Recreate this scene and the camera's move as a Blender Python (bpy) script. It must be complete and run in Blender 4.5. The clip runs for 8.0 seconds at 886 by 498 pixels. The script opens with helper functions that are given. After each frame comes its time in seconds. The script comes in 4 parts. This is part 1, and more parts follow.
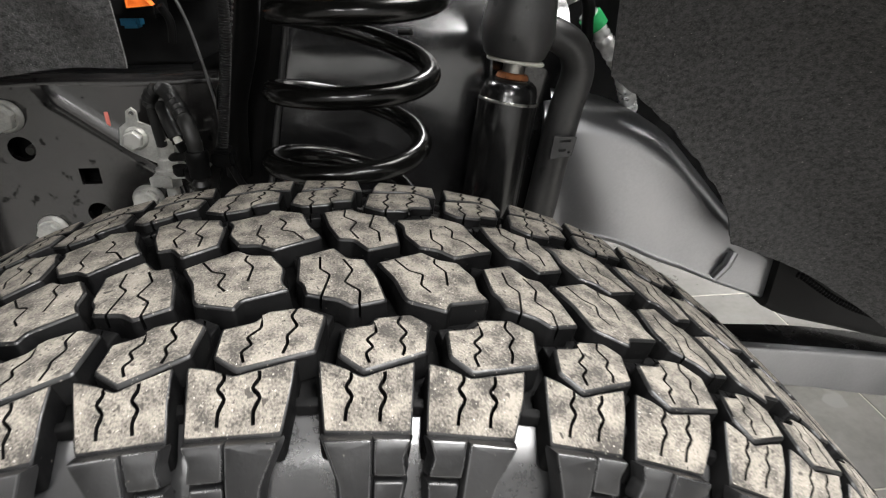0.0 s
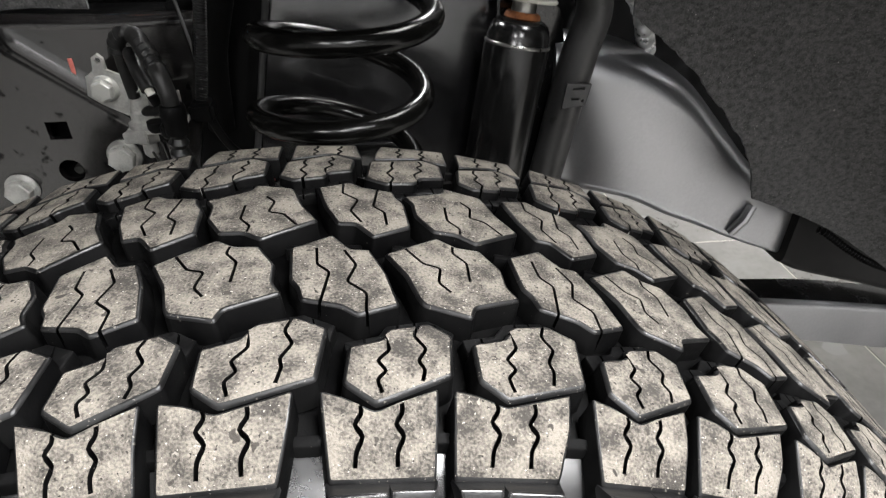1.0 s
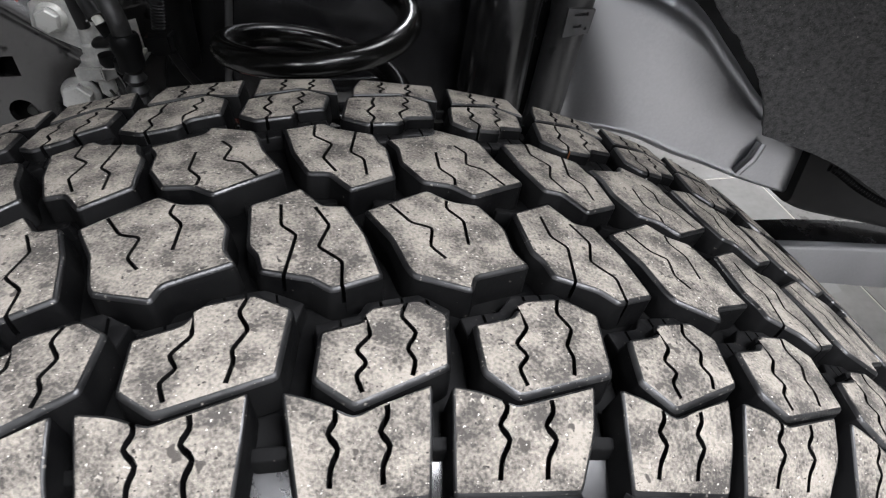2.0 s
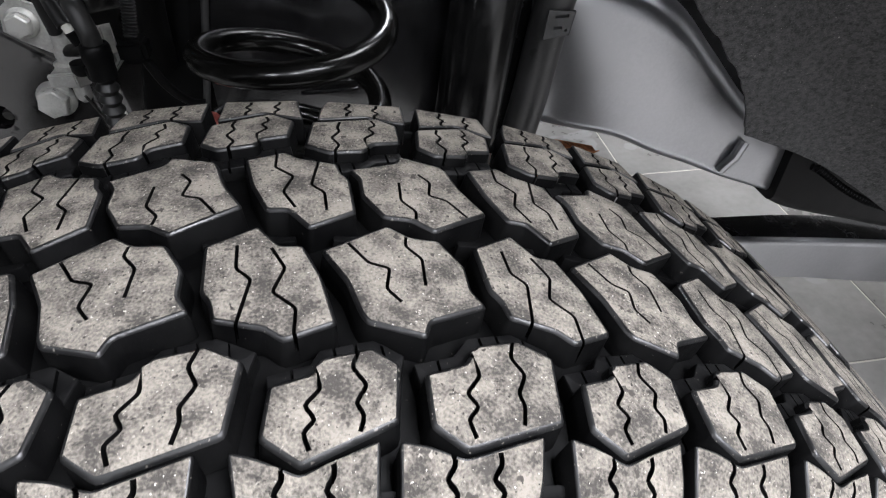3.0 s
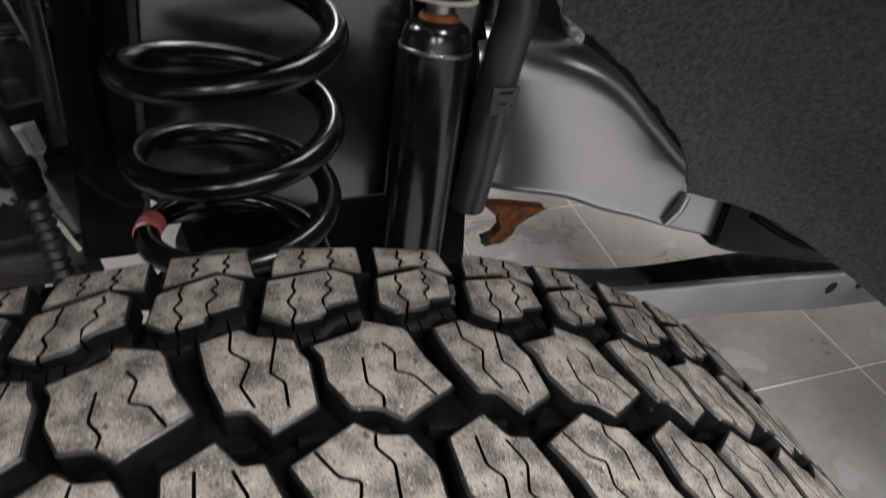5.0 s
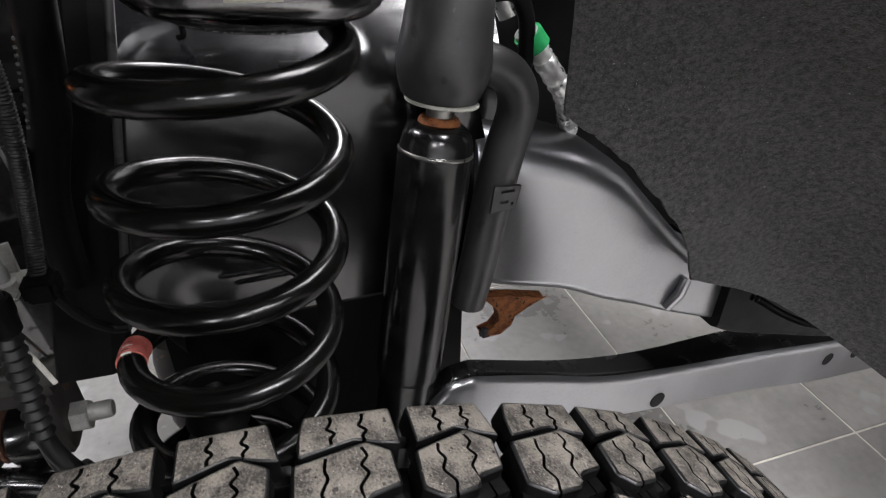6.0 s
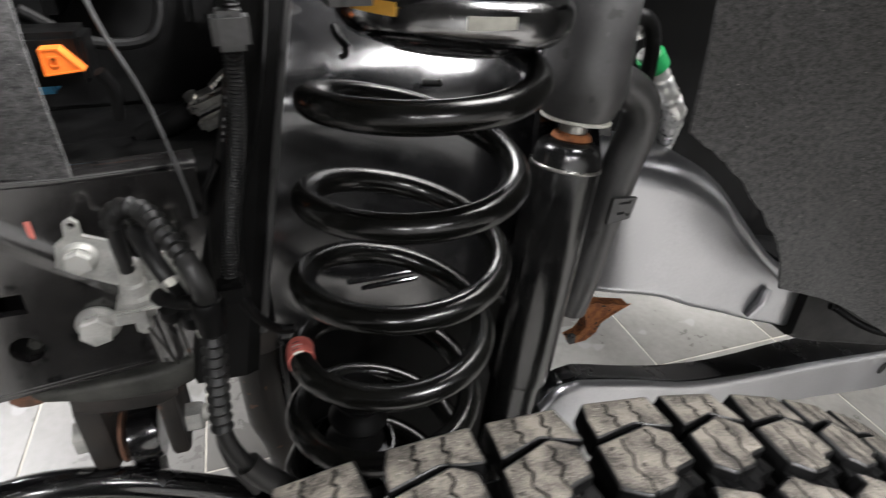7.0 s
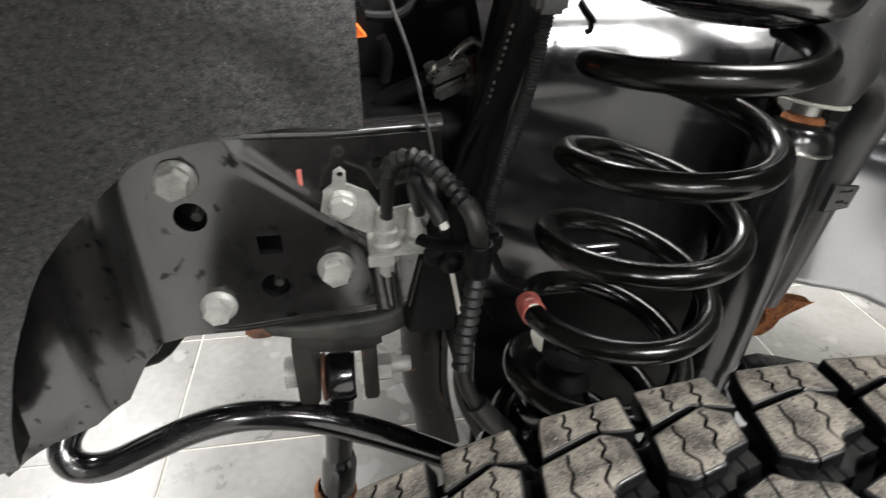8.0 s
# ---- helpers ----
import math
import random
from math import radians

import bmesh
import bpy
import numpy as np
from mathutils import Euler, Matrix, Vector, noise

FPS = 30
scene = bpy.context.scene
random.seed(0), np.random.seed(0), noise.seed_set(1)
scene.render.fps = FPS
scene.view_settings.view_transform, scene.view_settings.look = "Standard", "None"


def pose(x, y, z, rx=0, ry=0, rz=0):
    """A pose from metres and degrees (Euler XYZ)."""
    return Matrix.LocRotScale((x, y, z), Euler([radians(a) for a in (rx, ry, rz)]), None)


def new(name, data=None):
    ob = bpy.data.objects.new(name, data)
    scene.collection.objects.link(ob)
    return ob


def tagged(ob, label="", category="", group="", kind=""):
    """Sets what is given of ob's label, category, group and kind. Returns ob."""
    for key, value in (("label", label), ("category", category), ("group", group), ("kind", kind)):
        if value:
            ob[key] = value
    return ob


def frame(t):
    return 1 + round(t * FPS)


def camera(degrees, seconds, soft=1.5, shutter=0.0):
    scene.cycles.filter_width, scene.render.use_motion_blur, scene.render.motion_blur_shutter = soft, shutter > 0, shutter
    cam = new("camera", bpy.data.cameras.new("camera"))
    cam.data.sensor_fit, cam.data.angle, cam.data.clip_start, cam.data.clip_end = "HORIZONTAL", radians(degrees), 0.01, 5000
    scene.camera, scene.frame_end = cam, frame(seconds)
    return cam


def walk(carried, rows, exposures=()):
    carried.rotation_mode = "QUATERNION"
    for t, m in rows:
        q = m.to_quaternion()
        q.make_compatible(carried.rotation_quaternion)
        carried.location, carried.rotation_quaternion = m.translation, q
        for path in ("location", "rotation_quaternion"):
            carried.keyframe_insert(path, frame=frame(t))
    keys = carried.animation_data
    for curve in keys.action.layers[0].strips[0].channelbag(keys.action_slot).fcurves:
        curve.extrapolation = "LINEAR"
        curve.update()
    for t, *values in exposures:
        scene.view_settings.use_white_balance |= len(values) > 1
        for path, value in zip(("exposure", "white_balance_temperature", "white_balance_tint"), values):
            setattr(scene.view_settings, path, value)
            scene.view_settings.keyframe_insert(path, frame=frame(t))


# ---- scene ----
from mathutils.geometry import delaunay_2d_cdt

EXPO = [(0.0, -0.1, 6500, 10), (1.2, -0.15, 6350, 11), (2.3, -0.25, 6050, 13), (4.0, -0.25, 6050, 13), (4.6, -0.38, 6250, 14), (5.2, -0.52, 6450, 15), (6.3, 0.1, 6250, 14), (7.2, 0.4, 6450, 11), (8.0, 0.5, 6500, 10)]
cam = camera(73.3, 8.0, soft=1.2, shutter=0.4)
# seconds, place in metres, turn in degrees
PATH = [
    (0, 0.0545, 0.0023, 0.9597, 61.81, -0.01, -5.75),
    (0.5, 0.0496, 0.0393, 0.9518, 60.05, 0.04, -6.12),
    (1, 0.0489, 0.0508, 0.9542, 56.18, 0.03, -6.59),
    (1.2, 0.0444, 0.0604, 0.9481, 54.56, 0.34, -6.85),
    (2.3, 0.0589, 0.0879, 0.9361, 49.61, -0.05, -7.94),
    (2.5, 0.0631, 0.0860, 0.9411, 49.27, 0.05, -8.03),
    (3, 0.0649, 0.0955, 0.9487, 49.03, -0.06, -8.48),
    (3.5, 0.0687, 0.0987, 0.9512, 48.96, -0.11, -8.96),
    (4, 0.0720, 0.1002, 0.9507, 48.75, -0.22, -9.44),
    (4.5, 0.0725, 0.1168, 0.9583, 48.73, -0.36, -10.45),
    (4.8, 0.0716, 0.1311, 0.9777, 48.64, -0.26, -12.80),
    (5, 0.0675, 0.1369, 0.9855, 50.87, -0.52, -14.30),
    (5.1, 0.0642, 0.1404, 0.9887, 52.31, -0.58, -15.29),
    (5.2, 0.0614, 0.1460, 0.9928, 53.68, -0.60, -16.05),
    (6.3, 0.0417, 0.1929, 0.9999, 57.63, -0.45, -19.03),
    (6.5, 0.0091, 0.1953, 0.9991, 58.36, -0.65, -20.15),
    (7, -0.0633, 0.1963, 1.0108, 57.92, -0.87, -17.85),
    (7.3, -0.1065, 0.1872, 1.0093, 58.70, -0.27, -14.47),
    (7.5, -0.1349, 0.1939, 1.0105, 57.93, -0.46, -12.58),
    (8, -0.1824, 0.1836, 0.9999, 57.79, -0.15, -8.50),
]
walk(cam, [(t, pose(*p)) for t, *p in PATH], exposures=EXPO)

# ---------------------------------------------------------------- world and lamps
world = bpy.data.worlds.new("world")
scene.world = world
world.use_nodes = True
world.node_tree.nodes["Background"].inputs[0].default_value = (0.75, 0.85, 1.0, 1)
world.node_tree.nodes["Background"].inputs[1].default_value = 0.3

CEILING = 3.2
LAMPS = [  # x, y, watts
    (0.95, -0.65, 66), (1.5, -0.65, 60), (2.05, -0.65, 55), (0.95, -1.88, 60), (1.5, -1.88, 55), (2.05, -1.88, 50), (3.6, -1.2, 40), (-1.9, -0.9, 50),
    (-1.6, -3.6, 60), (0.2, -3.6, 60), (-1.8, 1.9, 78), (-2.4, 3.8, 80), (1.2, 3.8, 45), (1.9, 2.5, 12), (1.05, 1.05, 9), (1.65, 1.05, 9)]
SOUTH = -5.0


def lamp_at(x, y, watts):
    data = bpy.data.lights.new("panel_light", "AREA")
    data.shape, data.size, data.size_y = "RECTANGLE", 0.52, 1.2
    data.energy, data.color = watts, (0.99, 0.985, 0.99)
    ob = new("panel_light", data)
    ob.matrix_world = pose(x, y, CEILING - 0.07)
    return ob


for lamp in LAMPS:
    lamp_at(*lamp)

# ---------------------------------------------------------------- materials
def mat(name, dark, light, scale=40.0, rough=(0.4, 0.6), metal=0.0, bump=0.1, fine=400.0, spots=None, coat=0.0, mix=(0.35, 0.65), stretch=(1, 1, 1), shine=0.5, grainy=0.35, dull=None):
    """Two colours mixed by coarse and fine noise, roughness by the same, and relief; spots: (colour, scale, threshold); dull: (scale, threshold) of stains without gloss."""
    m = bpy.data.materials.new(name)
    m.use_nodes = True
    nt = m.node_tree
    n, l = nt.nodes, nt.links
    b = n["Principled BSDF"]
    co, info = n.new("ShaderNodeTexCoord"), n.new("ShaderNodeObjectInfo")
    shift = n.new("ShaderNodeVectorMath")
    shift.operation = "MULTIPLY_ADD"
    l.new(info.outputs["Random"], shift.inputs[0])
    shift.inputs[1].default_value = (7.3, 3.1, 5.7)
    mp = n.new("ShaderNodeMapping")
    mp.inputs["Scale"].default_value = stretch
    l.new(co.outputs["Object"], mp.inputs[0])
    l.new(mp.outputs[0], shift.inputs[2])
    v = shift.outputs[0]

    def noise_at(s, detail=4.0):
        t = n.new("ShaderNodeTexNoise")
        t.inputs["Scale"].default_value, t.inputs["Detail"].default_value = s, detail
        l.new(v, t.inputs["Vector"])
        return t.outputs["Fac"]

    def ramp(fac, a, z):
        r = n.new("ShaderNodeMapRange")
        r.inputs["From Min"].default_value, r.inputs["From Max"].default_value = a, z
        l.new(fac, r.inputs["Value"])
        return r.outputs[0]

    def blend(fac, a, z):
        x = n.new("ShaderNodeMix")
        x.data_type = "RGBA"
        l.new(fac, x.inputs["Factor"])
        for value, socket in ((a, x.inputs[6]), (z, x.inputs[7])):
            if isinstance(value, tuple):
                socket.default_value = (*value, 1)
            else:
                l.new(value, socket)
        return x.outputs[2]

    coarse, grain = noise_at(scale, 6.0), noise_at(fine, 3.0)
    sum_ = n.new("ShaderNodeMath")
    sum_.operation = "MULTIPLY_ADD"
    l.new(grain, sum_.inputs[0])
    sum_.inputs[1].default_value = grainy
    l.new(coarse, sum_.inputs[2])
    fac = ramp(sum_.outputs[0], mix[0] + 0.5 * grainy, mix[1] + 0.5 * grainy)
    colour = blend(fac, dark, light)
    for c, s, cut in spots or ():
        colour = blend(ramp(noise_at(s, 2.0), cut, cut + 0.03), colour, c)
    l.new(colour, b.inputs["Base Color"])
    r = n.new("ShaderNodeMapRange")
    r.inputs["To Min"].default_value, r.inputs["To Max"].default_value = rough
    l.new(fac, r.inputs["Value"])
    l.new(r.outputs[0], b.inputs["Roughness"])
    b.inputs["Metallic"].default_value = metal
    b.inputs["Specular IOR Level"].default_value = shine
    if dull:
        flat = n.new("ShaderNodeMapRange")
        flat.inputs["From Min"].default_value, flat.inputs["From Max"].default_value = dull[1], dull[1] + 0.05
        flat.inputs["To Min"].default_value, flat.inputs["To Max"].default_value = shine, 0.15 * shine
        l.new(noise_at(dull[0], 2.0), flat.inputs["Value"])
        l.new(flat.outputs[0], b.inputs["Specular IOR Level"])
    b.inputs["Coat Weight"].default_value = coat
    b.inputs["Coat Roughness"].default_value = 0.08
    if bump:
        bp = n.new("ShaderNodeBump")
        bp.inputs["Strength"].default_value, bp.inputs["Distance"].default_value = bump, 0.001
        l.new(sum_.outputs[0], bp.inputs["Height"])
        l.new(bp.outputs[0], b.inputs["Normal"])
    return m


def glow(name, colour, strength):
    m = bpy.data.materials.new(name)
    m.use_nodes = True
    b = m.node_tree.nodes["Principled BSDF"]
    b.inputs["Base Color"].default_value = (0.8, 0.8, 0.8, 1)
    b.inputs["Emission Color"].default_value, b.inputs["Emission Strength"].default_value = (*colour, 1), strength
    return m


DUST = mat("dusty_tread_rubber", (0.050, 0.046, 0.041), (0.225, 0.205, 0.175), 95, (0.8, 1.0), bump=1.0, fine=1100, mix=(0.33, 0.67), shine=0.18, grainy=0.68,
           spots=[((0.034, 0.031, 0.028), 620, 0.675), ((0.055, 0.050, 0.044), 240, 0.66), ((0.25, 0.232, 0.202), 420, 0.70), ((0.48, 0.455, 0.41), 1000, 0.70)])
RUBBER = mat("deep_black_groove_rubber", (0.0014, 0.0014, 0.0015), (0.0035, 0.0035, 0.0035), 60, (0.45, 0.65), bump=0.2, fine=900, shine=0.07,
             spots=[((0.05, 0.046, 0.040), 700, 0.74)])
RIMRUBBER = mat("worn_glossy_block_edge", (0.003, 0.003, 0.0032), (0.008, 0.008, 0.008), 90, (0.28, 0.5), bump=0.3, fine=700, shine=0.42,
                spots=[((0.10, 0.093, 0.082), 620, 0.68), ((0.22, 0.20, 0.175), 1100, 0.73)])
LEDGE = mat("satin_groove_rubber", (0.002, 0.002, 0.0022), (0.005, 0.005, 0.005), 90, (0.36, 0.55), bump=0.25, fine=700, shine=0.2,
            spots=[((0.12, 0.11, 0.096), 800, 0.72)])
SIDEWALL = mat("satin_black_sidewall_rubber", (0.011, 0.011, 0.0115), (0.020, 0.020, 0.0205), 30, (0.22, 0.34), bump=0.1, fine=500, shine=0.95, coat=0.12,
               spots=[((0.10, 0.092, 0.08), 500, 0.77)])
LUGRUBBER = mat("black_lug_rubber", (0.004, 0.004, 0.0043), (0.011, 0.011, 0.0112), 40, (0.3, 0.46), bump=0.25, fine=600, shine=0.55,
                spots=[((0.09, 0.083, 0.073), 520, 0.74)])
FELT = mat("dark_grey_felt", (0.030, 0.030, 0.031), (0.122, 0.121, 0.119), 170, (0.85, 1.0), bump=1.0, fine=560, mix=(0.22, 0.80),
           spots=[((0.13, 0.128, 0.124), 420, 0.685), ((0.33, 0.32, 0.30), 480, 0.72)], stretch=(1, 1, 1.5), shine=0.2, grainy=0.9)
FELT.node_tree.nodes["Principled BSDF"].inputs["Sheen Weight"].default_value = 0.15
GLOSS = mat("gloss_black_paint", (0.002, 0.002, 0.0022), (0.005, 0.005, 0.0055), 30, (0.18, 0.28), bump=0.03, fine=300, coat=0.9, shine=0.6,
            spots=[((0.02, 0.02, 0.02), 260, 0.75)])
FACE = mat("glossy_black_rail_paint", (0.003, 0.003, 0.0034), (0.008, 0.008, 0.0088), 16, (0.15, 0.24), bump=0.03, fine=200, shine=1.0, coat=0.3,
           spots=[((0.02, 0.02, 0.02), 90, 0.70)])
SPRINGPAINT = mat("gloss_black_spring_coating", (0.0022, 0.0022, 0.0019), (0.005, 0.005, 0.0043), 12, (0.19, 0.26), bump=0.0, fine=350, shine=0.5)
FRAMEBLACK = mat("satin_black_frame_paint", (0.005, 0.0047, 0.0046), (0.015, 0.0137, 0.0134), 18, (0.24, 0.4), bump=0.06, fine=260, mix=(0.3, 0.7),
                 spots=[((0.003, 0.003, 0.003), 62, 0.64), ((0.004, 0.004, 0.004), 130, 0.69)], coat=0.1, shine=0.6)
HORNPAINT = mat("stained_glossy_frame_paint", (0.005, 0.0048, 0.0048), (0.021, 0.0196, 0.0194), 9, (0.13, 0.24), bump=0.05, fine=240, mix=(0.36, 0.64), shine=1.0, coat=0.25, dull=(66, 0.63),
                spots=[((0.003, 0.003, 0.003), 66, 0.63), ((0.004, 0.006, 0.006), 160, 0.68), ((0.12, 0.115, 0.105), 420, 0.765)])
FRAMESHEEN = mat("black_paint_with_grey_sheen", (0.385, 0.39, 0.404), (0.455, 0.46, 0.475), 9, (0.28, 0.35), metal=0.97, bump=0.0, fine=300)
TOWERPAINT = mat("satin_black_tower_paint", (0.018, 0.0178, 0.0178), (0.040, 0.0395, 0.0395), 22, (0.34, 0.48), bump=0.08, fine=300, shine=0.8,
                 spots=[((0.006, 0.006, 0.006), 70, 0.66), ((0.07, 0.068, 0.064), 300, 0.735)])
SHOCKPAINT = mat("dusty_black_shock_paint", (0.003, 0.003, 0.0032), (0.007, 0.007, 0.0068), 40, (0.15, 0.26), bump=0.07, fine=320, shine=0.75, mix=(0.3, 0.7),
                 spots=[((0.04, 0.039, 0.036), 520, 0.73)])
PLASTIC = mat("matt_black_plastic", (0.0015, 0.0015, 0.0015), (0.004, 0.004, 0.004), 40, (0.4, 0.6), bump=0.1, shine=0.14)
ZINC = mat("dull_zinc_plated_steel", (0.34, 0.34, 0.32), (0.53, 0.53, 0.50), 60, (0.42, 0.6), metal=0.4, bump=0.1, fine=500, spots=[((0.22, 0.21, 0.19), 160, 0.70)])
CAST = mat("grey_cast_iron", (0.026, 0.027, 0.024), (0.066, 0.066, 0.059), 50, (0.5, 0.7), metal=0.4, bump=0.4, fine=350,
           spots=[((0.12, 0.055, 0.025), 45, 0.67)])
DARKCAST = mat("black_brown_cast_iron", (0.006, 0.0055, 0.005), (0.022, 0.018, 0.015), 40, (0.4, 0.6), bump=0.3, fine=350, spots=[((0.09, 0.04, 0.02), 45, 0.66)])
RUST = mat("rusty_orange_steel", (0.16, 0.048, 0.014), (0.38, 0.145, 0.05), 90, (0.7, 0.9), bump=0.4, spots=[((0.03, 0.018, 0.012), 220, 0.62)])
RUSTBROWN = mat("brown_surface_rust", (0.06, 0.03, 0.018), (0.18, 0.085, 0.05), 80, (0.6, 0.85), bump=0.3)
WHITE = mat("off_white_plastic", (0.55, 0.54, 0.48), (0.72, 0.71, 0.64), 60, (0.4, 0.55), bump=0.02)
REDTAG = mat("red_paper_label", (0.50, 0.09, 0.07), (0.66, 0.20, 0.16), 120, (0.5, 0.7), bump=0.15)
INK = mat("dark_print", (0.03, 0.025, 0.03), (0.06, 0.05, 0.05), 60, (0.5, 0.6), bump=0)
ORANGE = mat("orange_plastic", (0.75, 0.16, 0.02), (0.9, 0.22, 0.03), 60, (0.4, 0.5), bump=0.02)
BLUE = mat("blue_plastic", (0.02, 0.22, 0.42), (0.03, 0.3, 0.55), 60, (0.4, 0.5), bump=0.02)
YELLOW = mat("amber_sticker", (0.75, 0.38, 0.05), (0.85, 0.48, 0.08), 60, (0.4, 0.5), bump=0.02)
GREEN = mat("green_tape", (0.01, 0.25, 0.07), (0.02, 0.36, 0.11), 90, (0.4, 0.5), bump=0.1)
FOIL = mat("crinkled_silver_foil", (0.58, 0.58, 0.56), (0.82, 0.82, 0.80), 120, (0.25, 0.45), metal=0.7, bump=0.8, fine=220)
STEEL = mat("bright_machined_steel", (0.26, 0.255, 0.24), (0.44, 0.43, 0.40), 90, (0.26, 0.42), metal=1.0, bump=0.05)
TILE = mat("grey_stone_floor_tile", (0.155, 0.150, 0.141), (0.225, 0.219, 0.208), 5, (0.25, 0.42), bump=0.2, fine=60,
           spots=[((0.25, 0.246, 0.238), 9, 0.64)])
GROUT = mat("pale_tile_grout", (0.45, 0.42, 0.37), (0.55, 0.52, 0.46), 40, (0.8, 0.95), bump=0.2)
CEILINGPAINT = mat("dark_grey_painted_ceiling", (0.035, 0.035, 0.035), (0.05, 0.05, 0.05), 3, (0.6, 0.8), bump=0.03, fine=60)
WALL = mat("pale_grey_painted_wall", (0.36, 0.36, 0.355), (0.44, 0.44, 0.43), 3, (0.6, 0.8), bump=0.03, fine=60)
BOWL = mat("polished_dark_steel", (0.20, 0.20, 0.205), (0.33, 0.33, 0.33), 30, (0.14, 0.26), metal=1.0, bump=0.05, spots=[((0.012, 0.012, 0.012), 26, 0.64)])
HOSE = mat("dark_grey_hose_rubber", (0.005, 0.005, 0.005), (0.011, 0.011, 0.0105), 60, (0.38, 0.55), bump=0.15, shine=0.45)
HOSEGREY = mat("worn_grey_hose_rubber", (0.012, 0.012, 0.0115), (0.03, 0.03, 0.029), 60, (0.32, 0.5), bump=0.15, shine=0.5)
CONDUIT = mat("grey_ribbed_plastic", (0.007, 0.007, 0.007), (0.015, 0.015, 0.0145), 60, (0.4, 0.6), bump=0.1, shine=0.4)
CONDUITCLIP = mat("pale_grey_plastic", (0.05, 0.05, 0.05), (0.085, 0.085, 0.085), 60, (0.4, 0.6), bump=0.05)
LIGHTPANEL = glow("lit_ceiling_panel", (1.0, 0.97, 0.92), 14.0)


# ---------------------------------------------------------------- mesh helpers
def put(bm, name, materials, parent=None, label="", smooth=None):
    """Links a bmesh as one object; smooth: angle in degrees under which edges are shaded round."""
    bmesh.ops.recalc_face_normals(bm, faces=bm.faces)
    if smooth is not None:
        for fc in bm.faces:
            fc.smooth = True
        for e in bm.edges:
            e.smooth = len(e.link_faces) == 2 and e.calc_face_angle(0.0) < radians(smooth)
    me = bpy.data.meshes.new(name)
    bm.to_mesh(me)
    bm.free()
    for mm in materials if isinstance(materials, (list, tuple)) else [materials]:
        me.materials.append(mm)
    ob = new(name, me)
    if parent:
        ob.parent = parent
    if label:
        ob["label"] = label
    return ob


def part(name, bm, material, parent, label="", smooth=35):
    return put(bm, name, material, parent, label, smooth)


def empty(name, label, category, group="", kind="", at=(0, 0, 0)):
    ob = new(name)
    ob.location = at
    return tagged(ob, label, category, group, kind)


def box(x0, x1, y0, y1, z0, z1, bevel=0.0, segs=2):
    bm = bmesh.new()
    bmesh.ops.create_cube(bm, size=1)
    for v in bm.verts:
        v.co = Vector(((x0, x1)[v.co.x > 0], (y0, y1)[v.co.y > 0], (z0, z1)[v.co.z > 0]))
    if bevel:
        bmesh.ops.bevel(bm, geom=bm.edges[:], offset=bevel, segments=segs, affect="EDGES")
    return bm


def frame_of(axis):
    """A turn whose z is the axis."""
    return Vector(axis).to_track_quat("Z", "Y").to_matrix().to_4x4()


def lathe(profile, at=(0, 0, 0), axis=(0, 0, 1), segs=32, closed=False):
    """Turns (radius, height) points round an axis."""
    bm = bmesh.new()
    m = Matrix.Translation(at) @ frame_of(axis)
    rings = []
    for r, h in profile:
        if r < 1e-6:
            rings.append([bm.verts.new(m @ Vector((0, 0, h)))])
        else:
            rings.append([bm.verts.new(m @ Vector((r * math.cos(a), r * math.sin(a), h))) for a in (2 * math.pi * i / segs for i in range(segs))])
    pairs = list(zip(rings, rings[1:])) + ([(rings[-1], rings[0])] if closed else [])
    for a, b in pairs:
        for i in range(segs):
            j = (i + 1) % segs
            q = [a[i % len(a)], a[j % len(a)], b[j % len(b)], b[i % len(b)]]
            q = [w for k, w in enumerate(q) if w not in q[:k]]
            if len(q) > 2:
                bm.faces.new(q)
    return bm


def smooth_path(points, steps=8):
    """A Catmull-Rom curve through the points."""
    p = [Vector(q) for q in points]
    p = [2 * p[0] - p[1], *p, 2 * p[-1] - p[-2]]
    out = []
    for a, b, c, d in zip(p, p[1:], p[2:], p[3:]):
        for i in range(steps):
            t = i / steps
            out.append(0.5 * (2 * b + (c - a) * t + (2 * a - 5 * b + 4 * c - d) * t * t + (3 * b - a - 3 * c + d) * t ** 3))
    out.append(p[-2])
    return out


def sweep(path, radius, segs=12, caps=True, flat=1.0, up=None):
    """A tube along a list of points; radius: a number or a function of the length passed and the share of it."""
    bm = bmesh.new()
    path = [Vector(q) for q in path]
    normal, rings, run = None, [], 0.0
    total = sum((b - a).length for a, b in zip(path, path[1:]))
    for i, q in enumerate(path):
        d = (path[min(i + 1, len(path) - 1)] - path[max(i - 1, 0)]).normalized()
        if normal is None:
            normal = Vector(up) if up else (Vector((0, 1, 0)) if abs(d.y) < 0.9 else Vector((1, 0, 0)))
        normal = (normal - d * normal.dot(d)).normalized()
        side = d.cross(normal)
        if i:
            run += (q - path[i - 1]).length
        r = radius(run, run / total) if callable(radius) else radius
        rings.append([bm.verts.new(q + r * (math.cos(a) * normal + flat * math.sin(a) * side)) for a in (2 * math.pi * k / segs for k in range(segs))])
    for a, b in zip(rings, rings[1:]):
        for k in range(segs):
            bm.faces.new((a[k], a[(k + 1) % segs], b[(k + 1) % segs], b[k]))
    if caps:
        bm.faces.new(rings[0][::-1])
        bm.faces.new(rings[-1])
    return bm


def even(path, step):
    """The same path in even steps."""
    out, left = [Vector(path[0])], step
    for a, b in zip(path, path[1:]):
        d = (b - a).length
        pos = 0.0
        while d - pos >= left:
            pos += left
            out.append(a.lerp(b, pos / d))
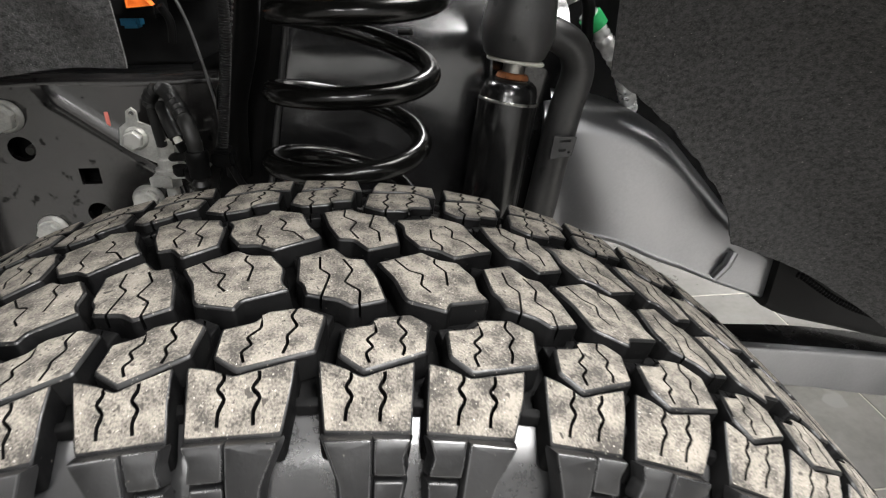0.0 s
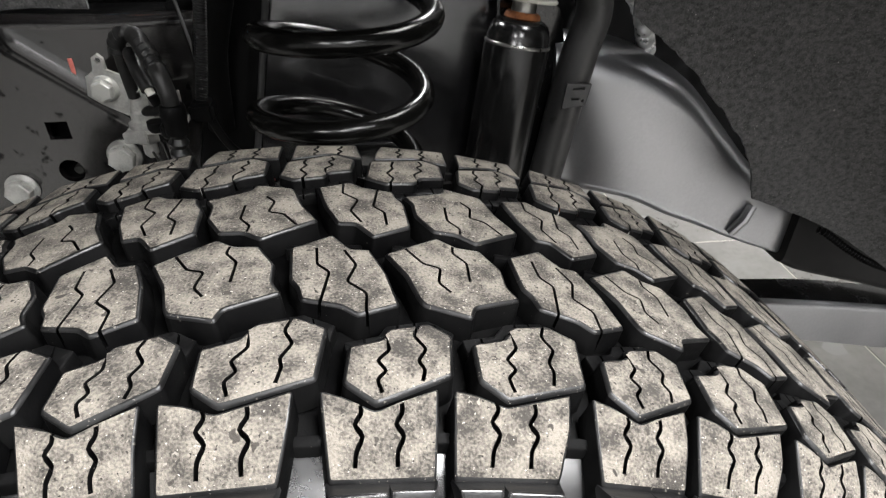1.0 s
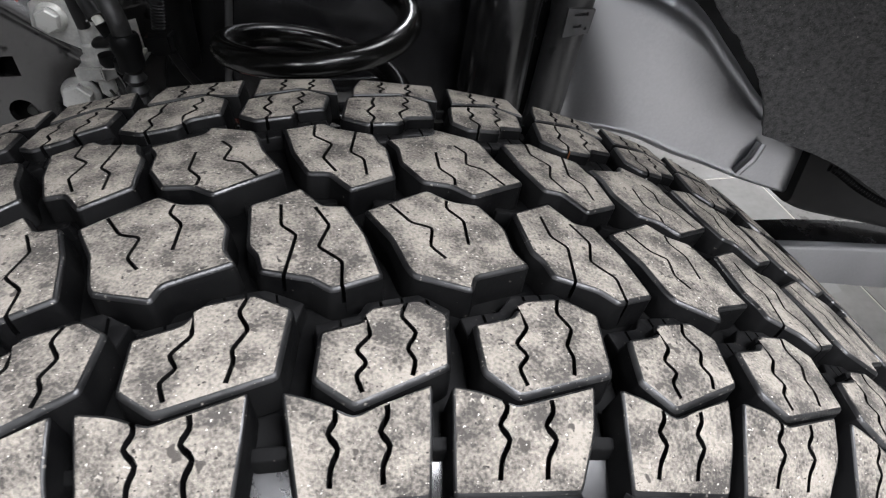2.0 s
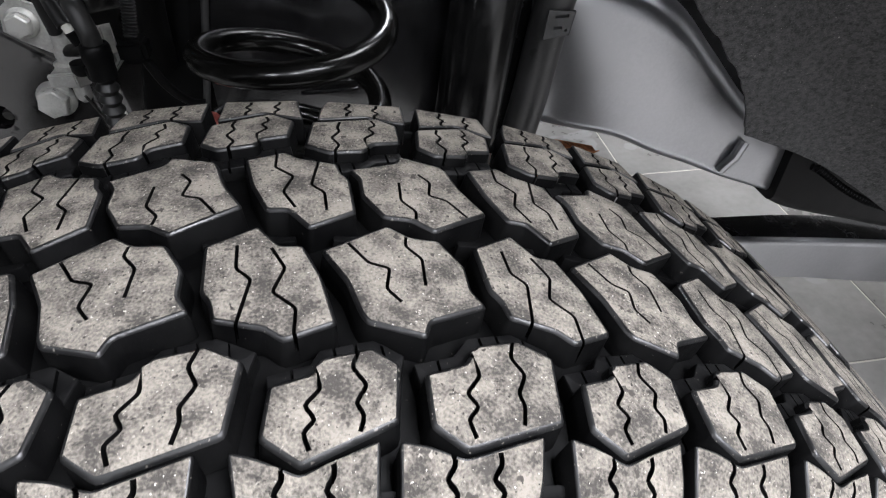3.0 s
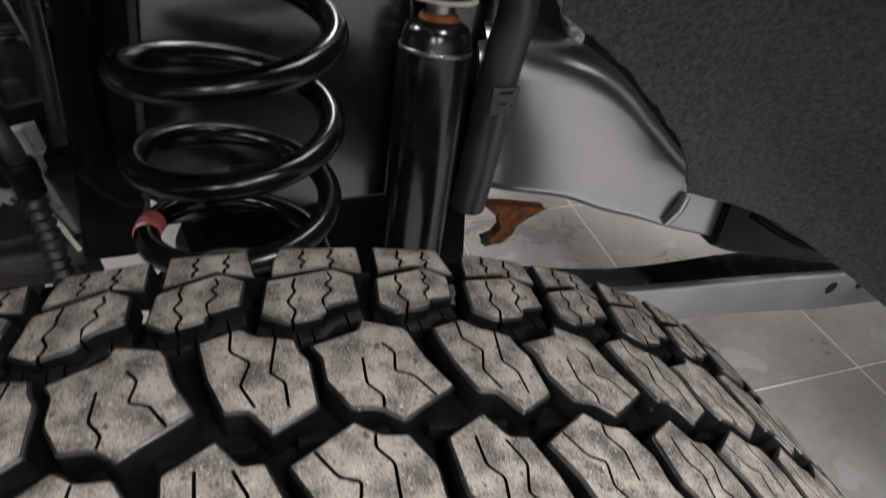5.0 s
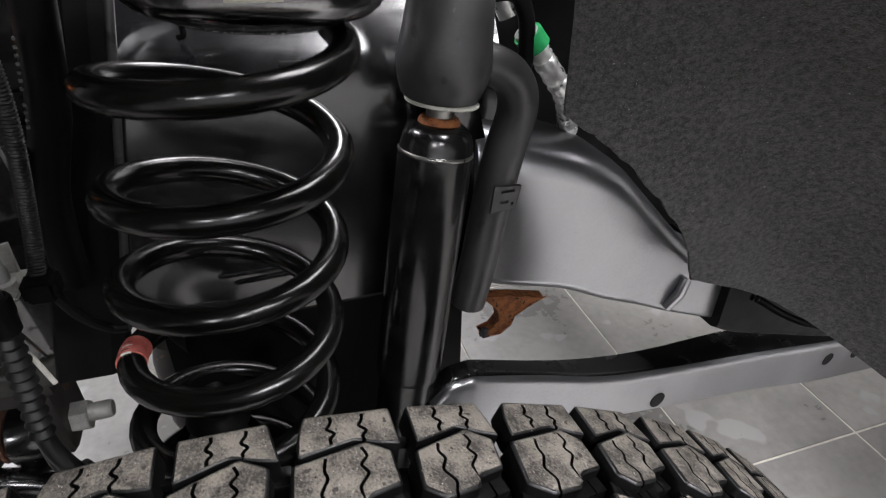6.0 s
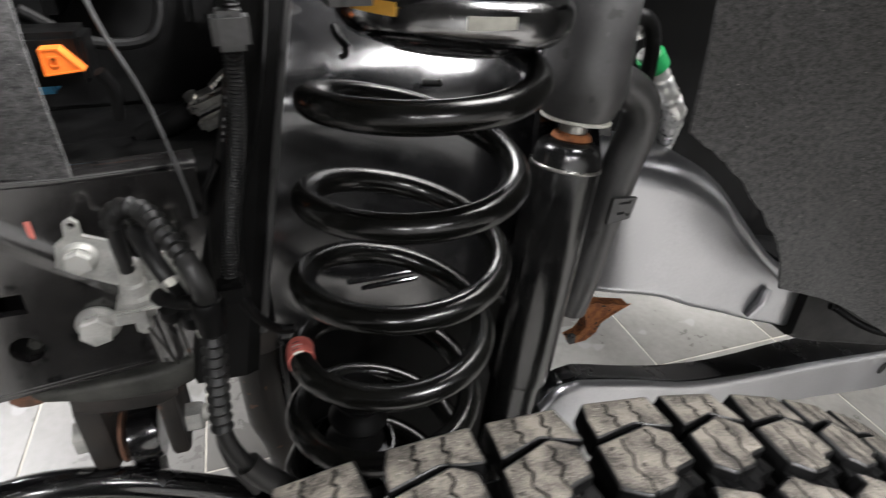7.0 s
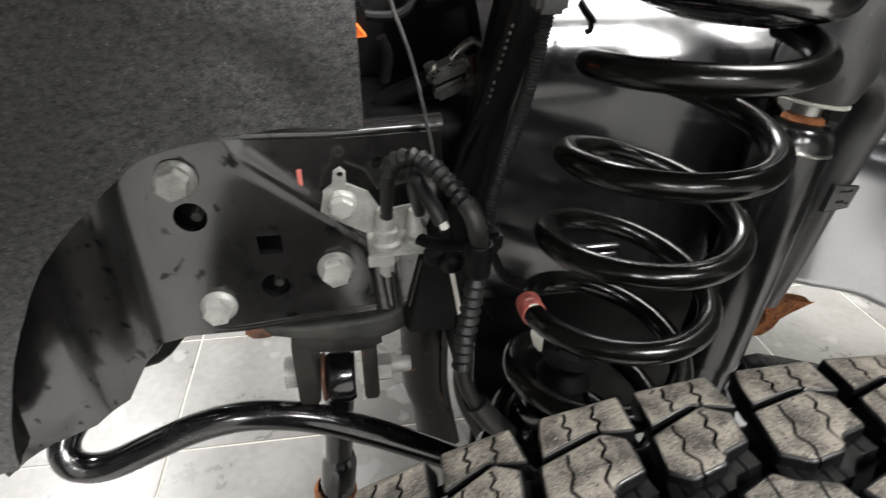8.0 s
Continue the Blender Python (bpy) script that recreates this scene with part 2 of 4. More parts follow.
            left = step
        left -= d - pos
    return out


def ribbed(points, r, pitch=0.004, depth=0.0012, segs=12):
    """A corrugated tube."""
    path = even(smooth_path(points, 12), pitch / 4)
    return sweep(path, lambda s, t: r + depth * math.sin(2 * math.pi * s / pitch), segs)


def plate(outline, y0, y1, holes=(), bend=None, bevel=0.0015, inner=()):
    """A sheet with an outline in x and z and holes, from y0 to y1 (front to back); bend(x, z) moves it in y. Its front edge is broken."""
    n = len(outline)
    cen = Vector((sum(p[0] for p in outline) / n, sum(p[1] for p in outline) / n))
    area = sum(a[0] * b[1] - b[0] * a[1] for a, b in zip(outline, outline[1:] + outline[:1]))
    loops = [list(outline) if area > 0 else list(outline)[::-1]] + [list(h) for h in holes]
    verts, edges, faces = [], [], []
    for lp in loops:
        k = len(verts)
        verts += [Vector(q) for q in lp]
        ids = list(range(k, k + len(lp)))
        faces.append(ids)
        edges += list(zip(ids, ids[1:] + ids[:1]))
    verts += [Vector(q) for q in inner]
    v, e, f, _, _, of = delaunay_2d_cdt(verts, edges, faces, 1, 1e-6)
    bm = bmesh.new()
    keep = [fc for fc, o in zip(f, of) if o == [0]]
    bend = bend or (lambda x, z: 0.0)
    front = [bm.verts.new((q.x, y0 + bend(q.x, q.y), q.y)) for q in v]
    back = [bm.verts.new((q.x, y1 + bend(q.x, q.y), q.y)) for q in v]
    count = {}
    for fc in keep:
        bm.faces.new([front[i] for i in fc])
        bm.faces.new([back[i] for i in fc][::-1])
        for a, b in zip(fc, fc[1:] + fc[:1]):
            count[(a, b)] = count.get((a, b), 0) + 1
    for a, b in count:
        if (b, a) not in count:
            bm.faces.new((front[a], front[b], back[b], back[a]))
    bmesh.ops.delete(bm, geom=[w for w in bm.verts if not w.link_faces], context="VERTS")
    bm.normal_update()
    if bevel:
        rim = [ed for ed in bm.edges if len(ed.link_faces) == 2 and ed.calc_face_angle(0) > 1.2 and all(abs(w.co.y - y0 - bend(w.co.x, w.co.z)) < 1e-5 for w in ed.verts)]
        bmesh.ops.bevel(bm, geom=rim, offset=bevel, segments=2, affect="EDGES", clamp_overlap=True)
    return bm


def ring_of(cx, cz, r, n=16, squash=1.0, turn=0.0):
    return [(cx + r * math.cos(a + turn), cz + squash * r * math.sin(a + turn)) for a in (2 * math.pi * i / n for i in range(n))]


def loft(sections, caps=True):
    """Joins rings of equally many points."""
    bm = bmesh.new()
    rings = [[bm.verts.new(q) for q in s] for s in sections]
    n = len(rings[0])
    for a, b in zip(rings, rings[1:]):
        for k in range(n):
            bm.faces.new((a[k], a[(k + 1) % n], b[(k + 1) % n], b[k]))
    if caps:
        bm.faces.new(rings[0][::-1])
        bm.faces.new(rings[-1])
    return bm


def channel(stations, r=0.014, n=5, cap=0.45, low=1.0):
    """A closed rail: stations of x, front y, back y, bottom z, top z, with rounded edges."""
    out = []
    for x, y0, y1, z0, z1 in stations:
        ring = []
        top = min(r, cap * (z1 - z0), 0.45 * (y1 - y0))
        for sy, sz, rr, a0 in ((y1, z1, top, 0), (y0, z1, top, 90), (y0, z0, top * low, 180), (y1, z0, top * low, 270)):
            cy, cz = sy + (rr if sy == y0 else -rr), sz + (rr if sz == z0 else -rr)
            ring += [(x, cy + rr * math.cos(radians(a0 + 90 * i / n)), cz + rr * math.sin(radians(a0 + 90 * i / n))) for i in range(n + 1)]
        out.append(ring)
    return loft(out)


def smooth_stations(st, steps=5):
    """Stations filled in smoothly along x."""
    p = [np.array(s, float) for s in st]
    p = [2 * p[0] - p[1], *p, 2 * p[-1] - p[-2]]
    out = []
    for a, b, c, d in zip(p, p[1:], p[2:], p[3:]):
        for i in range(steps):
            t = i / steps
            out.append(0.5 * (2 * b + (c - a) * t + (2 * a - 5 * b + 4 * c - d) * t * t + (3 * b - a - 3 * c + d) * t ** 3))
    return out + [p[-2]]


def hexagon(r, h, at, axis, turn=0.0, chamfer=0.0012):
    bm = bmesh.new()
    m = Matrix.Translation(at) @ frame_of(axis)
    rings = []
    for rr, hh in ((r, 0), (r, h - chamfer), (r - chamfer, h)):
        rings.append([bm.verts.new(m @ Vector((rr * math.cos(turn + math.pi / 3 * i), rr * math.sin(turn + math.pi / 3 * i), hh))) for i in range(6)])
    for a, b in zip(rings, rings[1:]):
        for k in range(6):
            bm.faces.new((a[k], a[(k + 1) % 6], b[(k + 1) % 6], b[k]))
    bm.faces.new(rings[-1])
    bm.faces.new(rings[0][::-1])
    return bm


def flange_bolt(name, at, r, label, group, turn=0.2, axis=(0, -1, 0)):
    """A hexagon bolt with a washer flange."""
    root = empty(name, label, "bolt", group, at=at)
    part("flange", lathe([(0, 0), (r, 0), (r, 0.0022), (r * 0.95, 0.0033), (r * 0.84, 0.0056), (0, 0.0058)], (0, 0, 0), axis, 28), ZINC, root)
    part("head", hexagon(r * 0.80, r * 0.60, Vector(axis) * 0.005, axis, turn), ZINC, root, smooth=20)
    return root


# The truck's parts are laid out square and level; this sets them over the wheel.
STAND = pose(0.0489, 0.6177, 0.7372, -0.51, 0.33, 1.25) @ Matrix.Scale(1.0422, 4) @ Matrix.Translation((-0.05, -0.60, -0.75))


def set_part(name, bm, material, parent, label="", smooth=35):
    """A part built where it stands in the room."""
    bm.transform(STAND.inverted())
    return keep(part(name, bm, material, parent, label, smooth))


def keep(ob):
    """Keeps a part's place though its thing stands off the origin."""
    ob.matrix_parent_inverse = Matrix.Translation(ob.parent.location).inverted()
    return ob


# ---------------------------------------------------------------- room
tagged(put(box(-5.0, -4.88, SOUTH, 7, 0, CEILING), "wall_west", WALL), "plain pale grey wall added out of view", "wall", kind="structure")
tagged(put(box(6.0, 6.12, SOUTH, 7, 0, CEILING), "wall_east", WALL), "plain pale grey wall added out of view", "wall", kind="structure")
tagged(put(box(-5.0, 6.12, SOUTH - 0.12, SOUTH, 0, CEILING), "wall_south", WALL), "plain pale grey wall added out of view", "wall", kind="structure")
tagged(put(box(-5.0, 6.12, 7, 7.12, 0, CEILING), "wall_north", WALL), "plain pale grey wall added out of view", "wall", kind="structure")
tagged(put(box(-5.0, 6.12, SOUTH - 0.12, 7.12, CEILING, CEILING + 0.1), "ceiling", CEILINGPAINT), "plain dark grey ceiling added out of view", "ceiling", kind="structure")
floor = tagged(put(box(-5.0, 6.12, SOUTH - 0.12, 7.12, -0.1, -0.0016), "floor", GROUT), "grey stone tile floor with pale grout joints", "floor", kind="structure")


def panel(x, y):
    root = empty("ceiling_light", "white rectangular lit panel lamp placed under the ceiling, out of view", "lamp", "ceiling lights", at=(x, y, CEILING))
    part("housing", box(-0.272, 0.272, -0.612, 0.612, -0.05, 0, 0.004), CEILINGPAINT, root)
    part("diffuser", box(-0.262, 0.262, -0.602, 0.602, -0.06, -0.051), LIGHTPANEL, root)


for lx, ly, _ in LAMPS:
    panel(lx, ly)


# ---------------------------------------------------------------- tyre
AXLE_Z, TYRE_R, TYRE_Y, PAIRS = 0.41, 0.42, 0.2510, 31
PERIOD = 2 * math.pi * TYRE_R * 1000 / PAIRS
GROOVE = 10.5


def crown(s):
    """The tread's radius at s metres from its middle."""
    return TYRE_R - 0.47 * s * s - 20 * max(0.0, -s - 0.07) ** 2


def on_tread(u, s, depth):
    """u along the tread and s across it in mm, depth under the tread in mm."""
    r, a = crown(s / 1000) - depth / 1000, u / 1000 / TYRE_R
    return Vector((r * math.sin(a), s / 1000, r * math.cos(a)))


SIDE = smooth_path([(0, -0.0975, 0.400), (0, -0.1025, 0.3906), (0, -0.1085, 0.3776), (0, -0.115, 0.3616), (0, -0.121, 0.3416)], 10)


def on_side(u, w, depth):
    """u along the tread's edge, w down the outer sidewall in mm."""
    t = min(max(w / 60 * (len(SIDE) - 1), 0), len(SIDE) - 1.001)
    i = int(t)
    p = SIDE[i].lerp(SIDE[i + 1], t - i)
    d = (SIDE[i + 1] - SIDE[i]).normalized()
    p = p - Vector((0, d.z, -d.y)) * (-1) * (6.0 - depth) / 1000
    a = u / 1000 / TYRE_R
    return Vector((p.z * math.sin(a), p.y, p.z * math.cos(a)))


def strip(points, width):
    """The outline of a zigzag slit."""
    p = [Vector(q) for q in points]
    left, right = [], []
    for i, q in enumerate(p):
        d = (p[min(i + 1, len(p) - 1)] - p[max(i - 1, 0)]).normalized()
        off = Vector((-d.y, d.x)) * width / 2
        left.append(q + off)
        right.append(q - off)
    return right + left[::-1]


def rounded(points, cut, closed=True):
    """The same outline or line with its corners cut twice, at most cut mm from each."""
    p = [Vector(q) for q in points]
    out = [] if closed else [p[0]]
    for i, q in enumerate(p):
        if not closed and i in (0, len(p) - 1):
            continue
        a, b = p[i - 1], p[(i + 1) % len(p)]
        da, db = (a - q), (b - q)
        ca, cb = min(cut, 0.4 * da.length), min(cut, 0.4 * db.length)
        a, b = q + da.normalized() * ca, q + db.normalized() * cb
        out += [a, q.lerp((a + b) / 2, 0.45), b]
    return out if closed else out + [p[-1]]


def tread_block(outline, slits, width, place, deep=GROOVE, draft=0.9, slit_deep=6.0, inset=1.0, corner=1.5):
    """A tread block: its outline with broken edges, slits cut into its top, walls down to the groove."""
    pts = rounded(outline, corner) if corner else [Vector(q) for q in outline]
    if sum(a.x * b.y - b.x * a.y for a, b in zip(pts, pts[1:] + pts[:1])) < 0:
        pts.reverse()
    faces = [list(range(len(pts)))]
    edges = list(zip(faces[0], faces[0][1:] + faces[0][:1]))
    for sl in slits:
        st = strip(rounded(sl, 1.3, False) if corner else sl, width)
        ids = list(range(len(pts), len(pts) + len(st)))
        pts += st
        faces.append(ids)
        edges += list(zip(ids, ids[1:] + ids[:1]))
    v, _, f, _, _, of = delaunay_2d_cdt(pts, edges, faces, 1, 1e-4)
    kinds = [0 if o == [0] else (1 if 0 in o else 2) for o in of]
    owner = {}
    for fc, k in zip(f, kinds):
        if k < 2:
            for a, b in zip(fc, fc[1:] + fc[:1]):
                owner[(a, b)] = k
    outward = {}
    for (a, b) in owner:
        if (b, a) not in owner:
            d = (v[b] - v[a]).normalized()
            for i in (a, b):
                outward[i] = outward.get(i, Vector((0, 0))) + Vector((d.y, -d.x))
    for i in outward:
        outward[i].normalize()
    zero = Vector((0, 0))
    bm = bmesh.new()
    made = {}

    def at(i, level):
        key = (i, level)
        if key not in made:
            off = outward.get(i, zero)
            q, depth = {"top": (v[i] - off * inset, 0.0), "edge": (v[i] - off * inset * 0.42, inset * 0.22), "rim": (v[i], inset), "slit": (v[i], slit_deep), "foot": (v[i] + off * draft, deep)}[level]
            made[key] = bm.verts.new(place(q.x, q.y, depth))
        return made[key]

    def face(vs, index):
        try:
            bm.faces.new(vs).material_index = index
        except ValueError:
            pass

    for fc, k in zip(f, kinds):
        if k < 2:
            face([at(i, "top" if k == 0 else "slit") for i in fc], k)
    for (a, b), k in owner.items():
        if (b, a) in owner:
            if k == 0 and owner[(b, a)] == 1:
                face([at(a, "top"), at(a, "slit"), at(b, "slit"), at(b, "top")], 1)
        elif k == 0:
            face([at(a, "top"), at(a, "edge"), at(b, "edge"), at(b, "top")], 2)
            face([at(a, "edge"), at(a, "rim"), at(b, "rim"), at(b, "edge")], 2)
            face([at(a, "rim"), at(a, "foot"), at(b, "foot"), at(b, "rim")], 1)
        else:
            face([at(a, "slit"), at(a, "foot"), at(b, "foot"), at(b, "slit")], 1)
    return bm


# Each kind of block: its outline and its slits, in mm along and across the tread.
CENTRE_WIDE = ([(0, -12), (9, -6.5), (21.5, 1.2), (29, -4.5), (38.5, -5.5), (45.6, -18), (46, -28.5), (49.7, -35), (31.4, -41.8), (29.5, -47.4), (13, -42), (11, -38.5), (7.5, -26)],
               [[(8.4, -8.5), (14.5, -17.8), (20.9, -20.2), (19.3, -29), (23.3, -34.2)], [(27.4, -5.0), (26.8, -9.5), (31.6, -15.6), (31.3, -27.4)]])
CENTRE_SLIM = ([(0, -8), (15.6, 1), (22.8, -9), (30, -9.2), (36, -24), (40, -42), (25.5, -47.6), (20, -43), (6, -39), (4.5, -32.5), (1.5, -28)],
               [[(10.0, -8.6), (10.7, -19.2), (15.4, -24), (12.6, -41.6)], [(20.3, -10.4), (24.9, -19.8), (21.7, -29.6), (28.5, -36), (28.8, -47)]])
INNER_WIDE = ([(0, -59), (11.6, -56), (15.7, -49.6), (29, -47.2), (39, -53), (36.5, -74), (9, -80.6), (0.2, -74.5)],
              [[(13.6, -52.5), (15.2, -60.0), (10.6, -65.5), (13.2, -69.5), (9.8, -73), (11.4, -77.5)], [(27.0, -46.8), (25.4, -54), (28.4, -59.5), (25.0, -65.5), (26.0, -69), (24.7, -74.5)]])
INNER_SLIM = ([(0, -61), (11, -58), (12.5, -53.5), (26.5, -50.4), (34, -56), (32.3, -73), (8.5, -82), (-1.5, -75.3)],
              [[(11.3, -56.5), (13.0, -63), (9.0, -67.5), (11.8, -71.5), (8.8, -74.5), (10.4, -78.5)], [(22.5, -50.6), (21.0, -57), (24.6, -62.5), (21.6, -67.5), (23.6, -71), (22.4, -75)]])
EDGE_WIDE = ([(0.3, -77.2), (8, -78.6), (16.6, -81.6), (38.4, -76.6), (37.2, -87), (34.2, -97.5), (0.4, -97.5)],
             [[(13.6, -80.2), (13.9, -83), (11.4, -85.6), (14.6, -88.4), (12.2, -91.6), (12.0, -95)], [(25.6, -80.6), (26.0, -83.2), (23.4, -85.8), (26.8, -88.4), (24.2, -91.6), (24.4, -95)]])
EDGE_SLIM = ([(0.3, -77.0), (7.4, -79.0), (16.5, -82.9), (35.6, -76.8), (35.2, -87), (35.0, -97.5), (3.4, -97.5)],
             [[(12.4, -81.2), (12.7, -83.8), (10.4, -86.2), (13.4, -88.8), (11.2, -91.8), (11.0, -94.8)], [(24.4, -81), (24.7, -83.6), (22.4, -86.2), (25.4, -88.8), (23.2, -91.8), (23.4, -94.8)]])
ROWS = [  # wide and slim block, their starts, whether the row lies turned half round, slit width
    (CENTRE_WIDE, CENTRE_SLIM, -37.0, 12.9, False, 1.1),
    (CENTRE_WIDE, CENTRE_SLIM, -27.3, 20.0, True, 1.1),
    (INNER_WIDE, INNER_SLIM, -9.9, 35.4, False, 1.22),
    (INNER_WIDE, INNER_SLIM, 41.3, 1.3, True, 1.22),
    (EDGE_WIDE, EDGE_SLIM, -18.2, 27.0, False, 1.38),
    (EDGE_WIDE, EDGE_SLIM, 46.0, 5.0, True, 1.38),
]


def half_turn(shape):
    """A block turned by half a turn, starting at 0 again."""
    outline, slits = shape
    most = max(u for u, _ in outline)
    near = lambda s: min(-s, 96.5) if -s < 103 else 96.5 + 0.0
    return [(most - u, near(s)) for u, s in outline], [[(most - u, min(-s, 94.5)) for u, s in sl] for sl in slits]


tyre = empty("tyre", "black all-terrain truck tyre with dusty tan tread blocks", "tyre", at=(0, TYRE_Y, AXLE_Z))
half = [(-0.0, 0.4095), (-0.05, 0.4083), (-0.072, 0.406), (-0.085, 0.400), (-0.0945, 0.3905), (-0.0995, 0.3845), (-0.106, 0.3725), (-0.113, 0.357), (-0.121, 0.334), (-0.129, 0.31), (-0.133, 0.295), (-0.132, 0.275), (-0.127, 0.252), (-0.117, 0.238), (-0.107, 0.233), (-0.10, 0.245), (-0.118, 0.28), (-0.118, 0.34), (-0.095, 0.385), (0, 0.395)]
section = half + [(-s + (0.013 if s < -0.1 else 0.008 if s < -0.07 else 0.0) * -1, r) for s, r in half[-2:0:-1]]
carcass = lathe([(r, s) for s, r in section], (0, 0, 0), (0, 1, 0), 180, closed=True)
for w in carcass.verts:
    w.co.z = max(w.co.z, 0.006 - AXLE_Z)
for fc in carcass.faces:
    fc.material_index = abs(fc.calc_center_median().y) > 0.088
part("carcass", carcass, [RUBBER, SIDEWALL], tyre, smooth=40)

LUG_WIDE = [(0.3, 0), (17.4, 0), (17.8, 17), (18.2, 46), (9.6, 46), (6.2, 20), (1.7, 6)]
LUG_SLIM = [(18.0, -0.5), (31.4, -0.5), (29.2, 9), (30.6, 17), (18.6, 17), (18.1, 9)]
LUG_LOW = [(18.9, 19.5), (30.6, 19.5), (28.5, 32), (26.5, 46), (20.0, 46), (19.2, 30)]
rest = bmesh.new()
SEPARATE = math.radians(122)


def around(u):
    """The turn about the axle that carries a block u mm along the tread."""
    return Matrix.Rotation(u / 1000 / TYRE_R, 4, "Y")


def add_rest(me, m, dusty):
    k, n = len(rest.verts), len(rest.faces)
    rest.from_mesh(me)
    rest.faces.ensure_lookup_table()
    for fc in rest.faces[n:]:
        fc.material_index = fc.material_index if dusty else 1
    rest.verts.ensure_lookup_table()
    for w in rest.verts[k:]:
        w.co = m @ w.co
        w.co.z = max(w.co.z, 0.001 - AXLE_Z)


def lay(mesh_ob, start, name, limit):
    """Copies of one piece all round the tyre: parts above, the rest joined."""
    me = mesh_ob.data
    bpy.data.objects.remove(mesh_ob)
    for k in range(PAIRS):
        u = start + k * PERIOD
        a = (u + 17) / 1000 / TYRE_R
        a = (a + math.pi) % (2 * math.pi) - math.pi
        if abs(a) < limit:
            ob = new(name, me)
            ob.parent = tyre
            ob.matrix_basis = around(u)
        else:
            add_rest(me, around(u), name == "tread_block")


for wide, slim, u_wide, u_slim, turned, slit in ROWS:
    for shape, u in ((wide, u_wide), (slim, u_slim)):
        outline, slits = half_turn(shape) if turned else shape
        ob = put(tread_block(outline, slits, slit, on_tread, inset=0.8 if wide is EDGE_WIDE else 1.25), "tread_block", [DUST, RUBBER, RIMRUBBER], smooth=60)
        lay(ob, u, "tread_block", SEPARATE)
for u, mirrored in ((-18.0, True), (30.2, False)):
    for shape, low in ((LUG_WIDE, 0.0), (LUG_SLIM, 1.0), (LUG_LOW, 2.6)):
        if mirrored:
            shape = [(34.0 - 1.06 * a, b) for a, b in shape]
        bm = tread_block(shape, [], 1.0, lambda a, b, d, low=low: on_side(a, b, d + low), deep=7.5 - low, draft=1.6, inset=0.9)
        ob = put(bm, "sidewall_lug", [LUGRUBBER, LUGRUBBER, SIDEWALL], smooth=40)
        lay(ob, u, "sidewall_lug", math.radians(48))
# stepped ledges with small cross slits between the inner rows, and low bars in the gaps
for turned, starts in ((False, (-9.9, 35.4)), (True, (41.3, 1.3))):
    for shape, start in zip((INNER_WIDE, INNER_SLIM), starts):
        chain = shape[0][:5]
        ring = [(u, c - 1.5) for u, c in chain] + [(u + (-1.5, -1, 0, 1, 2)[k], c + 6.6) for k, (u, c) in reversed(list(enumerate(chain)))]
        cuts = []
        for (u0, c0), (u1, c1) in zip(chain, chain[1:]):
            for f in (0.3, 0.72) if u1 - u0 > 12 else (0.5,) if u1 - u0 > 6 else ():
                u, c = u0 + f * (u1 - u0), c0 + f * (c1 - c0)
                cuts.append([(u + 0.6, c - 0.4), (u - 0.6, c + 7.5)])
        if turned:
            most = max(u for u, _ in shape[0])
            ring, cuts = [(most - u, -c) for u, c in ring], [[(most - u, -c) for u, c in cut] for cut in cuts]
        bm = tread_block(ring, cuts, 0.9, lambda a, b, d: on_tread(a, b, d + 5.2), deep=5.6, draft=0.5, slit_deep=2.4, inset=0.6, corner=0.6)
        lay(put(bm, "tread_ledge", [LEDGE, RUBBER, LEDGE], smooth=25), start, "tread_ledge", math.radians(60))
    sg = 1 if turned else -1
    for u in (-8.0, 37.5):
        bm = tread_block([(u, 84 * sg), (u + 9, 84 * sg), (u + 9, 87 * sg), (u, 87 * sg)], [], 1, lambda a, b, d: on_tread(a, b, d + 7.5), deep=3.4, draft=0.4, inset=0.5)
        lay(put(bm, "groove_bar", [LEDGE, RUBBER, LEDGE], smooth=25), 46.0 if turned else -18.2, "groove_bar", 0.0)
    bm = tread_block([(0, -1.6), (30, -1.6), (30, 1.6), (0, 1.6)], [], 1, lambda a, b, d: on_tread(a, b, d + 5.2), deep=5.6, draft=0.3, inset=0.5)
    lay(put(bm, "groove_bar", [LEDGE, RUBBER, LEDGE], smooth=25), 10.0 if turned else 52.0, "groove_bar", 0.0)
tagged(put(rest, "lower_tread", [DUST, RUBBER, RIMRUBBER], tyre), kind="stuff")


# ---------------------------------------------------------------- chassis frame
frame_rail = empty("chassis_frame", "black painted steel truck frame rail, partly coloured grey for its sheen", "vehicle frame", at=(0, 0.65, 0.46))


RIB = [(-0.268, 0.818), (-0.164, 0.732), (-0.158, 0.718), (-0.152, 0.655)]


def off_line(x, z, a, b):
    """How far (x, z) lies from the stretch from a to b."""
    dx, dz = b[0] - a[0], b[1] - a[1]
    k = min(1.0, max(0.0, ((x - a[0]) * dx + (z - a[1]) * dz) / (dx * dx + dz * dz)))
    return math.hypot(x - a[0] - k * dx, z - a[1] - k * dz)


def horn_bend(x, z):
    soft = lambda d, w: w * math.log1p(math.exp(min(30.0, d / w)))
    away = min(off_line(x, z, a, b) for a, b in zip(RIB, RIB[1:]))
    return -0.0046 * math.exp(-(away / 0.0075) ** 2) + 0.45 * soft(-0.362 - x, 0.005) - 0.5 * soft(-0.44 - x, 0.005) - 0.45 * soft(-0.362 + 0.10, 0.005)


def spread(x):
    """Draws the front plate out towards its front end."""
    return x + 0.035 * min(0.0, x + 0.17)


